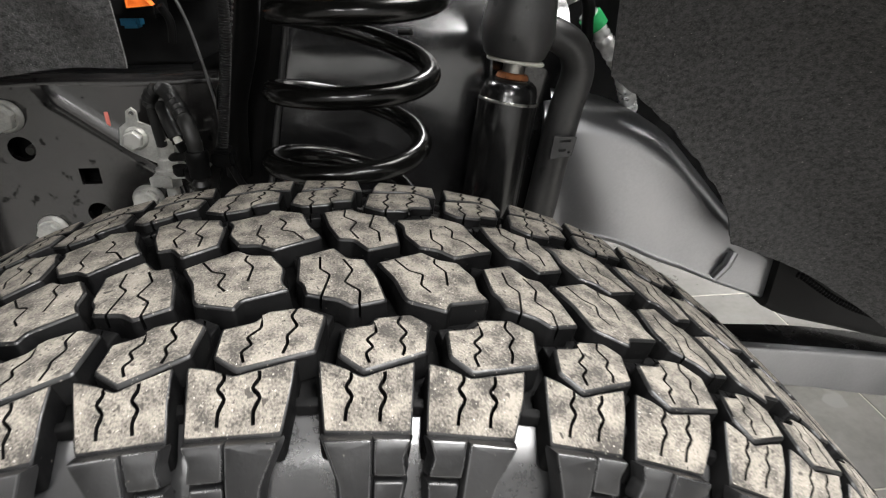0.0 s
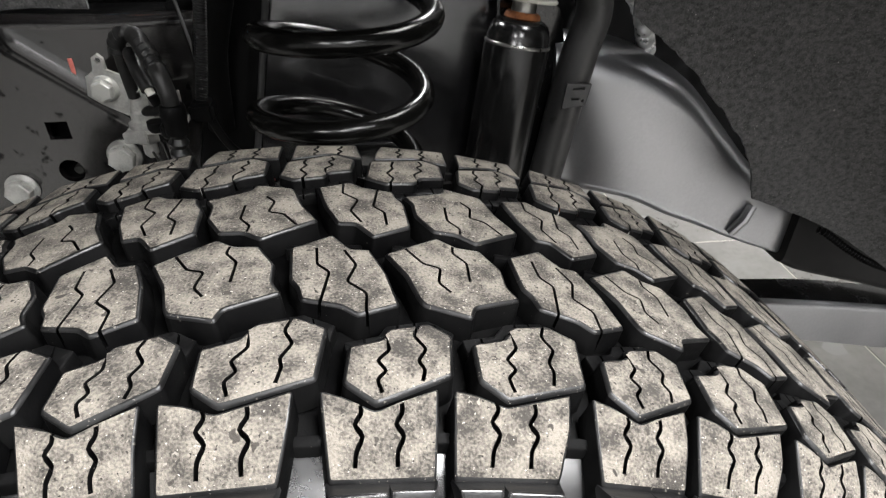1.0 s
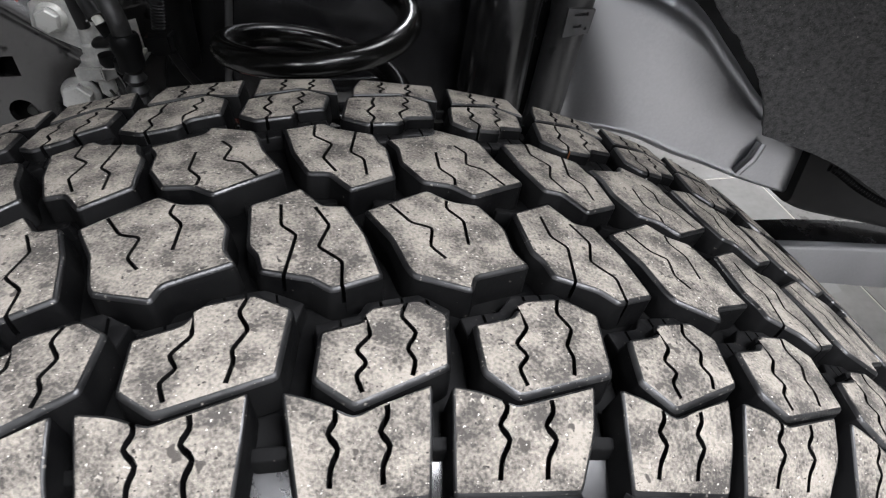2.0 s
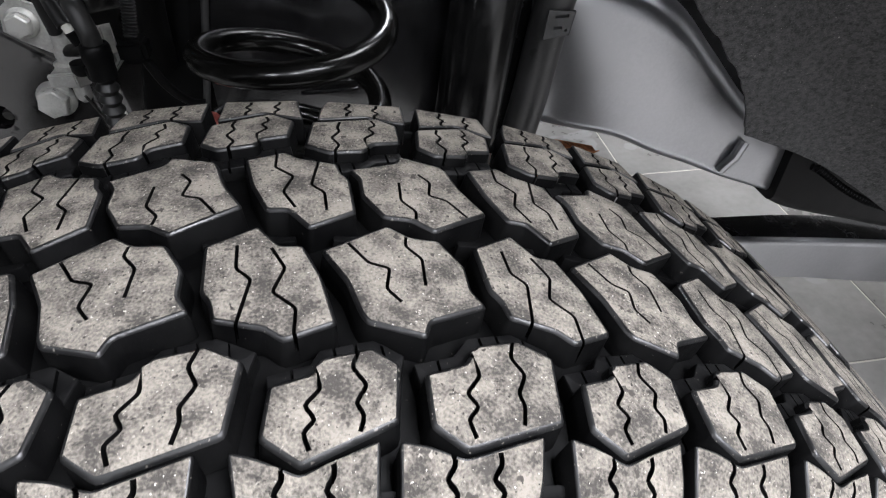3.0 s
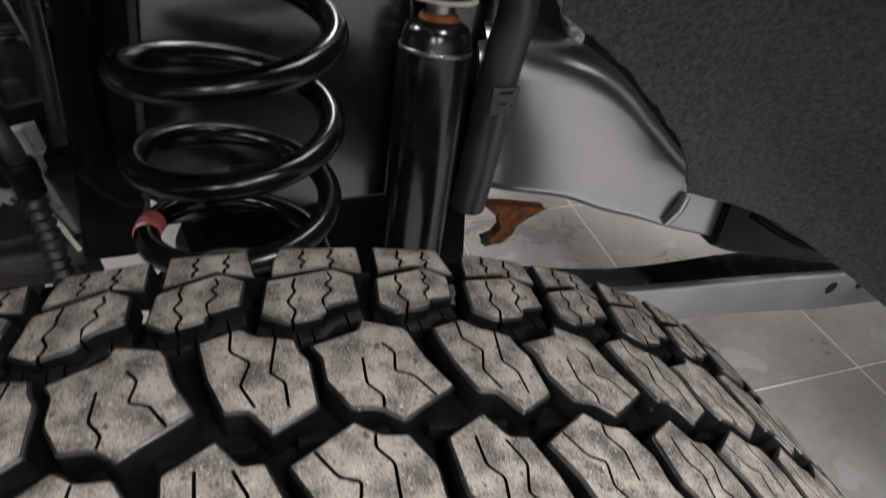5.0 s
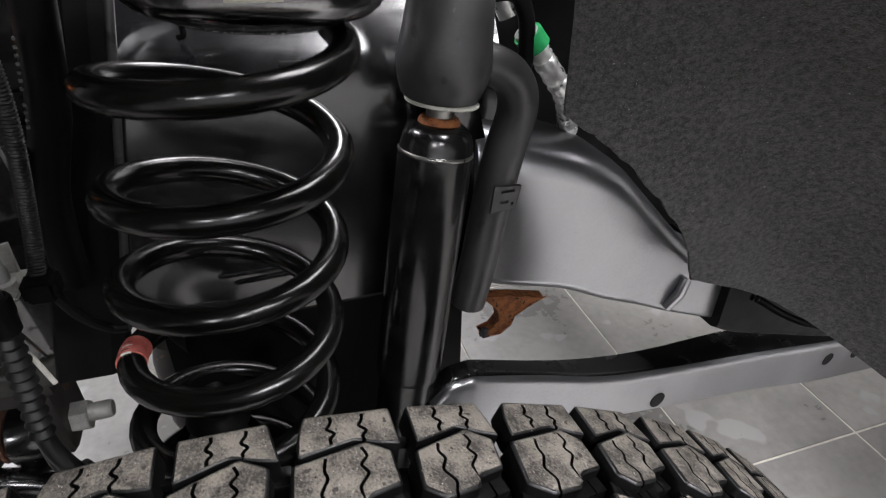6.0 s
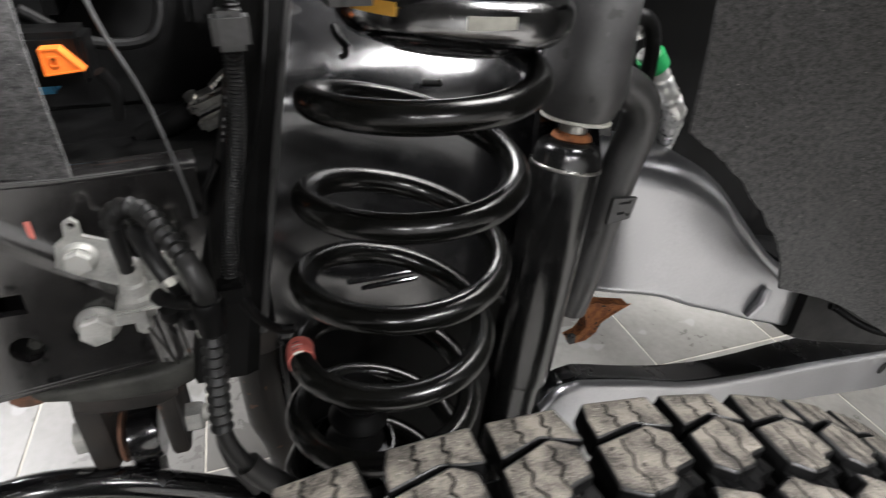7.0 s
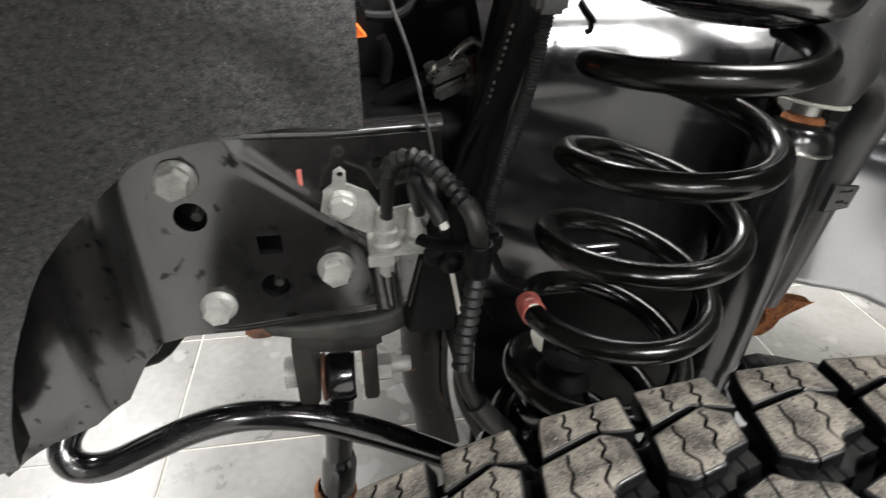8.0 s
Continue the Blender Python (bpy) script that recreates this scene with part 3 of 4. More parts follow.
def square(cx, cz, w, h):
    return [(cx - w, cz - h), (cx + w, cz - h), (cx + w, cz + h), (cx - w, cz + h)]


def densify(pts, step=0.012):
    out = []
    for a, b in zip(pts, pts[1:] + pts[:1]):
        n = max(1, round(math.dist(a, b) / step))
        out += [(a[0] + (b[0] - a[0]) * i / n, a[1] + (b[1] - a[1]) * i / n) for i in range(n)]
    return out


HORN = [(-0.105, 0.832), (-0.19, 0.830), (-0.258, 0.832), (-0.31, 0.828), (-0.365, 0.825), (-0.42, 0.800), (-0.48, 0.750), (-0.53, 0.665), (-0.55, 0.56),
        (-0.535, 0.478), (-0.517, 0.490), (-0.449, 0.516), (-0.406, 0.556), (-0.375, 0.612), (-0.353, 0.640), (-0.330, 0.6465), (-0.284, 0.646), (-0.187, 0.654), (-0.102, 0.661)]
folds = [(x0 + 0.005 * i + 0.0004 * (j % 3), 0.545 + 0.011 * j) for x0 in (-0.462, -0.385) for i in range(10) for j in range(26)]
folds += [(-0.335 + 0.03 * i, 0.67 + 0.031 * j) for i in range(8) for j in range(5)]
for a, b in zip(RIB, RIB[1:]):
    d = Vector((b[0] - a[0], b[1] - a[1]))
    side = Vector((-d.y, d.x)).normalized()
    steps = max(1, round(d.length / 0.006))
    folds += [tuple(Vector(a) + d * ((i + 0.5) / steps) + side * (0.0035 * k)) for i in range(steps) for k in range(-4, 5)]
horn = plate(densify([(spread(x), z) for x, z in HORN]), 0.635, 0.643, [ring_of(spread(-0.305), 0.766, 0.0132), square(spread(-0.249), 0.735, 0.0100, 0.0088), ring_of(spread(-0.250), 0.693, 0.0120)], horn_bend, 0.002, folds)
keep(part("front_plate", horn, HORNPAINT, frame_rail, "black painted plate with stains"))
core = channel(smooth_stations([(-0.51, 0.74, 0.80, 0.54, 0.57), (-0.45, 0.69, 0.78, 0.57, 0.67), (-0.38, 0.66, 0.76, 0.59, 0.76), (-0.30, 0.658, 0.74, 0.655, 0.815), (-0.10, 0.658, 0.74, 0.67, 0.825), (-0.045, 0.66, 0.74, 0.60, 0.825)]))
keep(part("front_core", core, PLASTIC, frame_rail))
top_lip = sweep(smooth_path([(-0.104, 0.644, 0.830), (-0.19, 0.644, 0.828), (-0.258, 0.644, 0.830), (-0.330, 0.644, 0.829)]), 0.0095, 12)
keep(part("top_lip", top_lip, HORNPAINT, frame_rail))
outer_lip = sweep(smooth_path([(spread(x), 0.640 + horn_bend(spread(x), z), z) for x, z in HORN[4:9]], 8), 0.0042, 12)
keep(part("outer_lip", outer_lip, HORNPAINT, frame_rail))
bottom_lip = sweep(smooth_path([(-0.374, 0.646, 0.626), (-0.360, 0.642, 0.644), (-0.336, 0.641, 0.651), (-0.284, 0.640, 0.651), (-0.187, 0.640, 0.659), (-0.106, 0.640, 0.666)]), 0.0055, 12)
keep(part("bottom_lip", bottom_lip, HORNPAINT, frame_rail))
keep(part("paint_stroke", box(-0.2222, -0.2185, 0.6334, 0.6349, 0.786, 0.802, 0.0003), REDTAG, frame_rail, "short red paint stroke"))

# the face behind the spring, rolled over at its top
sec = []
for x in (-0.066, -0.03, 0.0, 0.06, 0.12, 0.18, 0.26):
    ring = [(x, 0.68, 0.655), (x, 0.632, 0.655), (x, 0.629, 0.66), (x, 0.638, 0.735), (x, 0.646, 0.795)]
    ring += [(x, 0.752 - 0.10 * math.cos(a), 0.828 + 0.10 * math.sin(a)) for a in (radians(8 * i) for i in range(1, 12))]
    ring += [(x, 0.86, 0.930), (x, 0.86, 0.910), (x, 0.75, 0.905), (x, 0.70, 0.86)]
    sec.append(ring)
keep(part("middle_face", loft(sec), FACE, frame_rail, "satin black rail face"))

for x0, x1, zc in ((0.000, 0.066, 0.7045), (0.012, 0.064, 0.696)):
    keep(part("pressed_slot", sweep([(x0, 0.634, zc), (x0 + 0.004, 0.6328, zc + 0.0005), (x1 - 0.004, 0.6328, zc + 0.001), (x1, 0.634, zc + 0.001)], 0.0022, 10), FACE, frame_rail))

keep(part("lower_web", box(-0.062, 0.235, 0.664, 0.676, 0.40, 0.66, 0.002), PLASTIC, frame_rail, "black web below the rail"))

# the rail that drops to the rear, grey for the reflection in its black paint
rail = channel(smooth_stations([(0.225, 0.612, 0.70, 0.660, 0.815), (0.26, 0.603, 0.70, 0.652, 0.808), (0.32, 0.598, 0.70, 0.637, 0.792), (0.37, 0.597, 0.70, 0.613, 0.764),
                                (0.415, 0.598, 0.70, 0.594, 0.720), (0.46, 0.599, 0.70, 0.574, 0.672), (0.50, 0.600, 0.70, 0.558, 0.638), (0.541, 0.600, 0.70, 0.543, 0.613)]), 0.034, 9, 0.26, 0.4)
keep(part("rear_rail", rail, FRAMESHEEN, frame_rail, "dropping rail, its bright reflection coloured in as grey"))
keep(part("weld_bead", sweep([(0.452, 0.597, 0.588), (0.462, 0.593, 0.607), (0.470, 0.597, 0.622)], 0.006, 10), FRAMESHEEN, frame_rail))
sleeve = channel(smooth_stations([(0.528, 0.588, 0.71, 0.540, 0.625), (0.56, 0.586, 0.71, 0.525, 0.62), (0.63, 0.583, 0.71, 0.505, 0.60), (0.77, 0.58, 0.71, 0.468, 0.56), (1.05, 0.58, 0.71, 0.43, 0.51)]), 0.013)
keep(part("rear_sleeve", sleeve, PLASTIC, frame_rail, "black overlapping rail sleeve"))

# shock tower: a leaning tube that ends in a cup, and an arm that runs down behind the shock
cup = lathe([(0, -0.0125), (0.027, -0.0125), (0.0295, -0.010), (0.033, 0.000), (0.0355, 0.012), (0.033, 0.032), (0.0295, 0.065), (0.029, 0.30), (0, 0.30)], (0.184, 0.592, 0.868), (0.13, 0.03, 1), 32)
keep(part("shock_tower", cup, TOWERPAINT, frame_rail))
arm_path = smooth_path([(0.195, 0.600, 0.884), (0.222, 0.598, 0.876), (0.243, 0.597, 0.862), (0.2505, 0.599, 0.838), (0.243, 0.602, 0.80), (0.235, 0.605, 0.75), (0.227, 0.608, 0.69), (0.219, 0.612, 0.642)], 8)
keep(part("tower_arm", sweep(arm_path, lambda r, t: 0.0150 + 0.0025 * min(1, t * 2.2), 16, flat=1.0, up=(0, 1, 0)), TOWERPAINT, frame_rail))
web = plate([(0.195, 0.91), (0.195, 0.86), (0.225, 0.835), (0.236, 0.79), (0.227, 0.70), (0.21, 0.64), (0.168, 0.63), (0.168, 0.91)], 0.622, 0.632)
keep(part("tower_web", web, GLOSS, frame_rail))
tab = plate([(0.225, 0.753), (0.248, 0.756), (0.252, 0.776), (0.228, 0.778)], 0.5835, 0.5865, [square(0.240, 0.7725, 0.006, 0.0013), square(0.2375, 0.7625, 0.0035, 0.0011), ring_of(0.2445, 0.7605, 0.0015, 10)], None, 0.0005)
keep(part("cable_tab", tab, CONDUITCLIP, frame_rail, "small pierced tab"))
# left wall of the spring pocket
lean = lambda z: -0.044 - 0.20 * (0.844 - z)
wide = lambda z: 0.030 + 0.026 / (1 + math.exp((z - 0.80) / 0.012))
POCKET = ((0.64, 0.616), (0.675, 0.622), (0.74, 0.630), (0.78, 0.635), (0.80, 0.637), (0.82, 0.6385), (0.85, 0.640), (0.95, 0.640), (1.04, 0.640))
wall = loft([[(lean(z) - wide(z), y0 + 0.010, z), (lean(z) - wide(z) + 0.004, y0, z), (lean(z) - 0.012, y0 - 0.002, z), (lean(z) - 0.002, y0 + 0.002, z), (lean(z), y0 + 0.03, z), (lean(z) - wide(z), y0 + 0.03, z)]
             for z, y0 in POCKET])
keep(part("pocket_wall", wall, PLASTIC, frame_rail, smooth=20))
keep(part("pocket_edge", sweep([(lean(z), y0 + 0.004, z) for z, y0 in POCKET[1:-1]], 0.0036, 12), TOWERPAINT, frame_rail, "rolled wall edge"))

for bx, bz, r, tn in ((-0.309, 0.800, 0.0166, 0.3), (-0.198, 0.707, 0.0163, 0.25), (-0.299, 0.677, 0.0157, 0.1)):
    flange_bolt("flange_bolt", (spread(bx), 0.6345, bz), r, "dull zinc hexagon flange bolt in the frame plate", "frame plate bolts", tn)
for hx, hz in ((-0.303, 0.761), (-0.248, 0.689)):
    st = empty("stud", "short dark threaded stud inside a frame hole", "stud", "frame studs", at=(spread(hx), 0.658, hz))
    part("shaft", lathe([(0, 0), (0.005, 0), (0.005, 0.012), (0.004, 0.0135), (0, 0.0135)], (0, 0, 0), (0, -1, 0), 14), CAST, st)

# ---------------------------------------------------------------- coil spring
spring = empty("coil_spring", "gloss black coil spring with a red paper label", "spring", at=(0.0, 0.515, 0.55))
SPRING_R, WIRE, PITCH, LEAN = 0.0642, 0.0089, 0.0605, 0.132


def coil(turns, high=0.911):
    """A point of the spring's wire; turn 0 is the front of its top coil, turns grow downwards."""
    a = -math.pi / 2 - 2 * math.pi * turns
    z = high - PITCH * turns
    cx = 0.0290 + LEAN * (z - 0.857)
    return Vector((cx + SPRING_R * math.cos(a), 0.525 + SPRING_R * math.sin(a), z - LEAN * SPRING_R * math.cos(a)))


keep(part("wire", sweep([coil(-0.30 + i / 40) for i in range(int(6.05 * 40))], WIRE, 18), SPRINGPAINT, spring))
paper = keep(part("paper_label", sweep([coil(3.238 + i / 80) for i in range(5)], WIRE + 0.0007, 20), REDTAG, spring, "pinkish red wrap label with pale print"))
for i in range(4):
    at = coil(3.243 + 0.011 * i)
    out = Vector((-0.12, -0.1, 1.0)).normalized()
    mark = at + out * (WIRE + 0.0006)
    keep(part("print_bar", sweep([mark + Vector((-0.0035, 0, -0.0012)), mark, mark + Vector((0.0030 - 0.0012 * (i % 2), 0, -0.0004))], 0.0008, 8), INK if i % 2 else WHITE, paper))
flap_at = coil(3.265)
keep(part("paper_flap", loft([[(flap_at.x + a, flap_at.y - 0.006 + 0.1 * a, flap_at.z + z), (flap_at.x + b, flap_at.y - 0.006, flap_at.z + z), (flap_at.x + b, flap_at.y - 0.0055, flap_at.z + z), (flap_at.x + a, flap_at.y - 0.0055 + 0.1 * a, flap_at.z + z)]
                              for a, b, z in ((0.002, 0.010, -0.010), (0.0, 0.011, -0.020), (0.004, 0.011, -0.033), (0.009, 0.011, -0.040))]), WHITE, paper, "loose pale paper tail"))

seat = empty("upper_spring_seat", "dark shiny pressed steel seat above the coil spring", "spring seat", at=(0.055, 0.522, 0.92))
bowl = lathe([(0.046, 0.0048), (0.056, 0.0052), (0.0635, 0.0078), (0.0685, 0.0125), (0.0705, 0.0185), (0.0700, 0.026), (0.066, 0.032), (0, 0.032)], (0.060, 0.5445, 0.927), (LEAN * 0.4, 0, 1), 56)
bowl_ob = keep(part("bowl", bowl, BOWL, seat, smooth=80))
keep(part("lower_step", lathe([(0, 0.0), (0.038, 0.0), (0.046, 0.0012), (0.0515, 0.0035), (0.053, 0.0062), (0.046, 0.007)], (0.060, 0.5445, 0.927), (LEAN * 0.4, 0, 1), 56), GLOSS, seat, "black lower step"))
keep(part("top_plate", box(-0.030, 0.130, 0.492, 0.59, 0.9565, 1.0, 0.011, 3), TOWERPAINT, seat, "satin black top plate"))
for name, a0, n, z, m in (("amber_sticker", -158, 8, 0.9535, YELLOW), ("white_sticker", -104, 7, 0.9505, WHITE)):
    curve = [(0.060 + 0.0702 * math.cos(a), 0.5445 + 0.0702 * math.sin(a), z + 0.05 * (0.06 - 0.0702 * math.cos(a)) - 0.003) for a in (radians(a0 + 3.5 * i) for i in range(n))]
    keep(part(name, sweep(curve, 0.0034, 8, flat=0.15, up=(0, 0, 1)), m, bowl_ob, name.replace("_", " ")))
low = empty("lower_spring_perch", "black steel perch under the coil spring", "spring seat", at=(0.0, 0.515, 0.5))
keep(part("cup", lathe([(0, 0.0), (0.085, 0.0), (0.088, 0.007), (0.084, 0.014), (0.046, 0.014), (0.040, 0.034), (0, 0.036)], (-0.008, 0.515, 0.535), (LEAN, 0, 1), 40), GLOSS, low))
keep(part("axle_tube", sweep([(-0.01, 0.46, 0.47), (-0.01, 1.4, 0.45)], 0.055, 30), PLASTIC, low))
bump = empty("bump_stop", "black ribbed rubber bump stop inside the coil spring", "bump stop", at=(0.005, 0.535, 0.64))
prof = [(0, 0.0)] + [(0.020 + 0.004 * math.cos(i * math.pi / 3), 0.0040 * i) for i in range(13)] + [(0.012, 0.0495), (0.009, 0.046), (0, 0.046)]
keep(part("rubber", lathe(prof, (-0.018, 0.540, 0.615), (LEAN, 0, 1), 30), PLASTIC, bump))
keep(part("base_cup", lathe([(0, 0), (0.032, 0.0), (0.033, 0.004), (0.033, 0.016), (0.0315, 0.016), (0.031, 0.004), (0, 0.003)], (-0.021, 0.540, 0.598), (LEAN, 0, 1), 32), GLOSS, bump, "shallow black steel cup"))
for cx, cy, cz in ((0.0825, 0.6488, 0.8717), (0.0139, 0.6447, 0.906)):
    cl = empty("retaining_clip", "small black plastic clip pressed into the rail face", "clip", "rail clips", at=(cx, cy, cz))
    part("tongue", sweep(smooth_path([(-0.006, 0.010, 0.011), (-0.005, 0.002, 0.007), (-0.002, -0.001, 0.003), (0.0, 0.0, 0.0)]) if cz > 0.9 else [(-0.007, 0.004, 0.0), (0.005, -0.001, 0.0)], 0.0042, 12, flat=0.7), PLASTIC, cl)
    part("hook", sweep(smooth_path([(-0.001, -0.001, 0.001), (-0.001, -0.002, -0.006), (-0.005, -0.001, -0.008)]) if cz > 0.9 else [(0.004, -0.001, 0.003), (0.006, -0.002, -0.002)], 0.0022, 10), PLASTIC, cl)

# ---------------------------------------------------------------- shock absorber
SH_TOP, SH_LOW = Vector((0.185, 0.594, 0.853)), Vector((0.137, 0.570, 0.54))
sh_axis = (SH_TOP - SH_LOW).normalized()
shock = empty("shock_absorber", "gloss black shock absorber with a rusty top collar", "shock absorber", at=SH_LOW)


def on_shock(profile, name, material, label="", segs=32, parent=None):
    """profile: radius and distance down from the top washer."""
    return keep(part(name, lathe([(r, -d) for r, d in profile], SH_TOP, sh_axis, segs), material, parent or shock, label))


on_shock([(0, -0.001), (0.027, -0.001), (0.0285, 0.0004), (0.0283, 0.002), (0.027, 0.003), (0, 0.003)], "washer", WHITE, "off-white plastic washer")
on_shock([(0.011, 0.003), (0.011, 0.015), (0, 0.015)], "rod", STEEL, "bright steel rod")
on_shock([(0, 0.0125), (0.0135, 0.0125), (0.0155, 0.0142), (0.0165, 0.0175), (0.0150, 0.019), (0, 0.019)], "collar", RUST, "rusty collar")
shock_body = on_shock([(0, 0.0175), (0.0155, 0.0175), (0.0205, 0.0190), (0.0245, 0.0222), (0.0268, 0.0268), (0.0280, 0.0325), (0.0285, 0.0365), (0.0292, 0.0385), (0.0296, 0.041), (0.0296, 0.245), (0.029, 0.249), (0.025, 0.249), (0, 0.249)], "body", SHOCKPAINT, segs=44)
on_shock([(0, 0.24), (0.0258, 0.24), (0.0258, 0.46), (0.02, 0.465), (0, 0.465)], "lower_tube", SHOCKPAINT, segs=36)
on_shock([(0.0288, 0.0376), (0.0297, 0.0386), (0.0299, 0.0396), (0.0297, 0.0406)], "worn_rim", STEEL, "chipped bare metal rim", parent=shock_body)

# ---------------------------------------------------------------- rear arm
BEAM = smooth_stations([(0.165, 0.563, 0.586, 0.490, 0.560), (0.185, 0.5655, 0.590, 0.500, 0.577), (0.205, 0.568, 0.594, 0.500, 0.577), (0.2205, 0.570, 0.597, 0.497, 0.573), (0.2935, 0.580, 0.606, 0.470, 0.5427),
                        (0.379, 0.591, 0.625, 0.438, 0.505), (0.477, 0.604, 0.643, 0.409, 0.476), (0.651, 0.6275, 0.680, 0.362, 0.433), (0.83, 0.651, 0.702, 0.305, 0.386), (1.0, 0.674, 0.72, 0.262, 0.340)])
arm_ob = empty("control_arm", "channel arm with round holes, its bright reflection coloured in as grey", "control arm", at=(0.45, 0.59, 0.43))
set_part("channel", channel(BEAM, 0.011, 7, 0.3, 0.4), FRAMESHEEN, arm_ob)
top_face = loft([[(x, y0 + 0.006, z1 - 0.006), (x, y1 + 0.002, z1 - 0.006), (x, y1 + 0.002, z1 + 0.0015), (x, y0 + 0.012, z1 + 0.0015), (x, y0 + 0.007, z1 - 0.0008)] for x, y0, y1, z0, z1 in BEAM])
set_part("top_face", top_face, GLOSS, arm_ob, "upper face coloured black for its dark reflection")
for hx, hy, hz in ((0.475, 0.6037, 0.428), (0.835, 0.6517, 0.352), (0.910, 0.6617, 0.337)):
    set_part("hole", lathe([(0, 0.0008), (0.0115, 0.0008), (0.0115, -0.002)], (hx, hy, hz), (0.13, -1, 0), 20), PLASTIC, arm_ob, "black disc for the shade in a round hole")

# ---------------------------------------------------------------- wheel arch liner
liner = empty("wheel_arch_liner", "dark grey felt wheel arch liner with torn edges", "liner", at=(0, 0.5, AXLE_Z + 0.66))
ARCH = 0.70


def liner_wall(y, inner, start, end, sign, roll=0.585, steps=64, rows=30):
    """A felt wall round the axle: flat near its inner edge, rolled over into the arch; start and end give the angles at a radius."""
    bm = bmesh.new()
    grid = []
    for i in range(steps + 1):
        f = i / steps
        line = []
        for j in range(rows + 1):
            g = j / rows
            rho = 0.5 + g * (ARCH - 0.5)
            ang = start(rho) + f * (end(rho) - start(rho))
            rho = inner(ang) + g * (ARCH - inner(ang))
            k = max(0.0, (rho - roll) / (ARCH - roll))
            yy = y - 0.13 * (1 - math.sqrt(max(0.0, 1 - k * k)))
            yy += 0.004 * noise.noise(Vector((rho * 5, ang * 5, sign + 3))) * min(1.0, g * 3) + 0.0034 * noise.noise(Vector((rho * 14, ang * 8, sign)))
            if sign < 0:
                px, pz = (-rho * math.sin(ang) + 0.262) / 0.066, (AXLE_Z + rho * math.cos(ang) - 0.866) / 0.052
                yy += 0.009 / (1 + math.exp(9 * (math.hypot(px, pz) - 1)))
            line.append(bm.verts.new((sign * rho * math.sin(ang), yy, AXLE_Z + rho * math.cos(ang))))
        grid.append(line)
    for a, b in zip(grid, grid[1:]):
        for j in range(rows):
            bm.faces.new((a[j], a[j + 1], b[j + 1], b[j]))
    bmesh.ops.recalc_face_normals(bm, faces=bm.faces)
    bmesh.ops.solidify(bm, geom=bm.faces[:], thickness=0.003)
    return bm


def torn(a, k):
    return 0.0025 * noise.noise(Vector((a * 22, k, 0.3))) + 0.0012 * noise.noise(Vector((a * 90, k, 1.3)))


rear_inner = lambda a: 0.510 + torn(a, 1) + 0.012 * max(0.0, 0.55 - a) / 0.2 - 0.010 * max(0.0, a - 0.98) / 0.1
front_inner = lambda a: 0.474 + 0.060 * min(1.0, max(0.0, (a - 0.36) / 0.28)) - 0.028 * max(0.0, (a - 0.85) / 0.4) + 0.3 * torn(a, 2)
keep(part("rear_wall", liner_wall(0.563, rear_inner, lambda r: math.asin(0.266 / r), lambda r: radians(61 + 105 * (r - 0.5)), 1), FELT, liner))
keep(part("front_wall", liner_wall(0.579, front_inner, lambda r: math.asin((0.178 - 0.05 * (r - 0.5)) / r), lambda r: radians(72 + 60 * (r - 0.5)), -1, 0.62), FELT, liner))
bm = bmesh.new()
grid = [[bm.verts.new((ARCH * math.sin(a), y, AXLE_Z + ARCH * math.cos(a))) for y in (0.15, 0.20, 0.26, 0.35, 0.44)] for a in (radians(-104 + 4 * i) for i in range(48))]
for a, b in zip(grid, grid[1:]):
    for j in range(4):
        bm.faces.new((a[j], a[j + 1], b[j + 1], b[j]))
bmesh.ops.solidify(bm, geom=bm.faces[:], thickness=0.003)
keep(part("arch", bm, FELT, liner))
keep(part("roof", box(-0.62, -0.12, 0.452, 1.0, 1.10, 1.106, 0.001), PLASTIC, liner, "black sheet added out of view to block light from above"))
keep(part("rear_roof", box(0.36, 0.95, 0.452, 1.0, 1.10, 1.106, 0.001), PLASTIC, liner, "black sheet added out of view to block light from above"))
keep(part("backing", plate(densify([(0.215, 0.695), (0.26, 0.675), (0.32, 0.658), (0.37, 0.635), (0.415, 0.615), (0.46, 0.595), (0.54, 0.566), (0.95, 0.50), (0.95, 1.10), (0.215, 1.10)], 0.05), 0.735, 0.742), PLASTIC, liner, "black plastic backing panel"))
keep(part("ribbed_trim", ribbed([(0.537, 0.566, 0.604), (0.545, 0.562, 0.601), (0.578, 0.556, 0.579), (0.610, 0.550, 0.562), (0.644, 0.546, 0.549), (0.704, 0.540, 0.520)], 0.0036, 0.0046, 0.0010, 10), PLASTIC, liner, "black ribbed edge trim"))

# ---------------------------------------------------------------- stabiliser bar, bracket and link
bar = empty("stabiliser_bar", "gloss black bent steel stabiliser bar", "stabiliser bar", at=(-0.3, 0.65, 0.5))
curve = smooth_path([(-0.462, 0.80, 0.500), (-0.497, 0.745, 0.490), (-0.525, 0.70, 0.474), (-0.532, 0.682, 0.458), (-0.524, 0.672, 0.444), (-0.505, 0.67, 0.436), (-0.480, 0.67, 0.439), (-0.440, 0.67, 0.457),
                     (-0.388, 0.67, 0.480), (-0.338, 0.67, 0.491), (-0.293, 0.67, 0.487), (-0.246, 0.67, 0.472), (-0.195, 0.67, 0.444), (-0.148, 0.67, 0.414), (-0.102, 0.67, 0.382), (-0.06, 0.67, 0.352)], 8)
set_part("rod", sweep(curve, 0.0168, 22), GLOSS, bar)
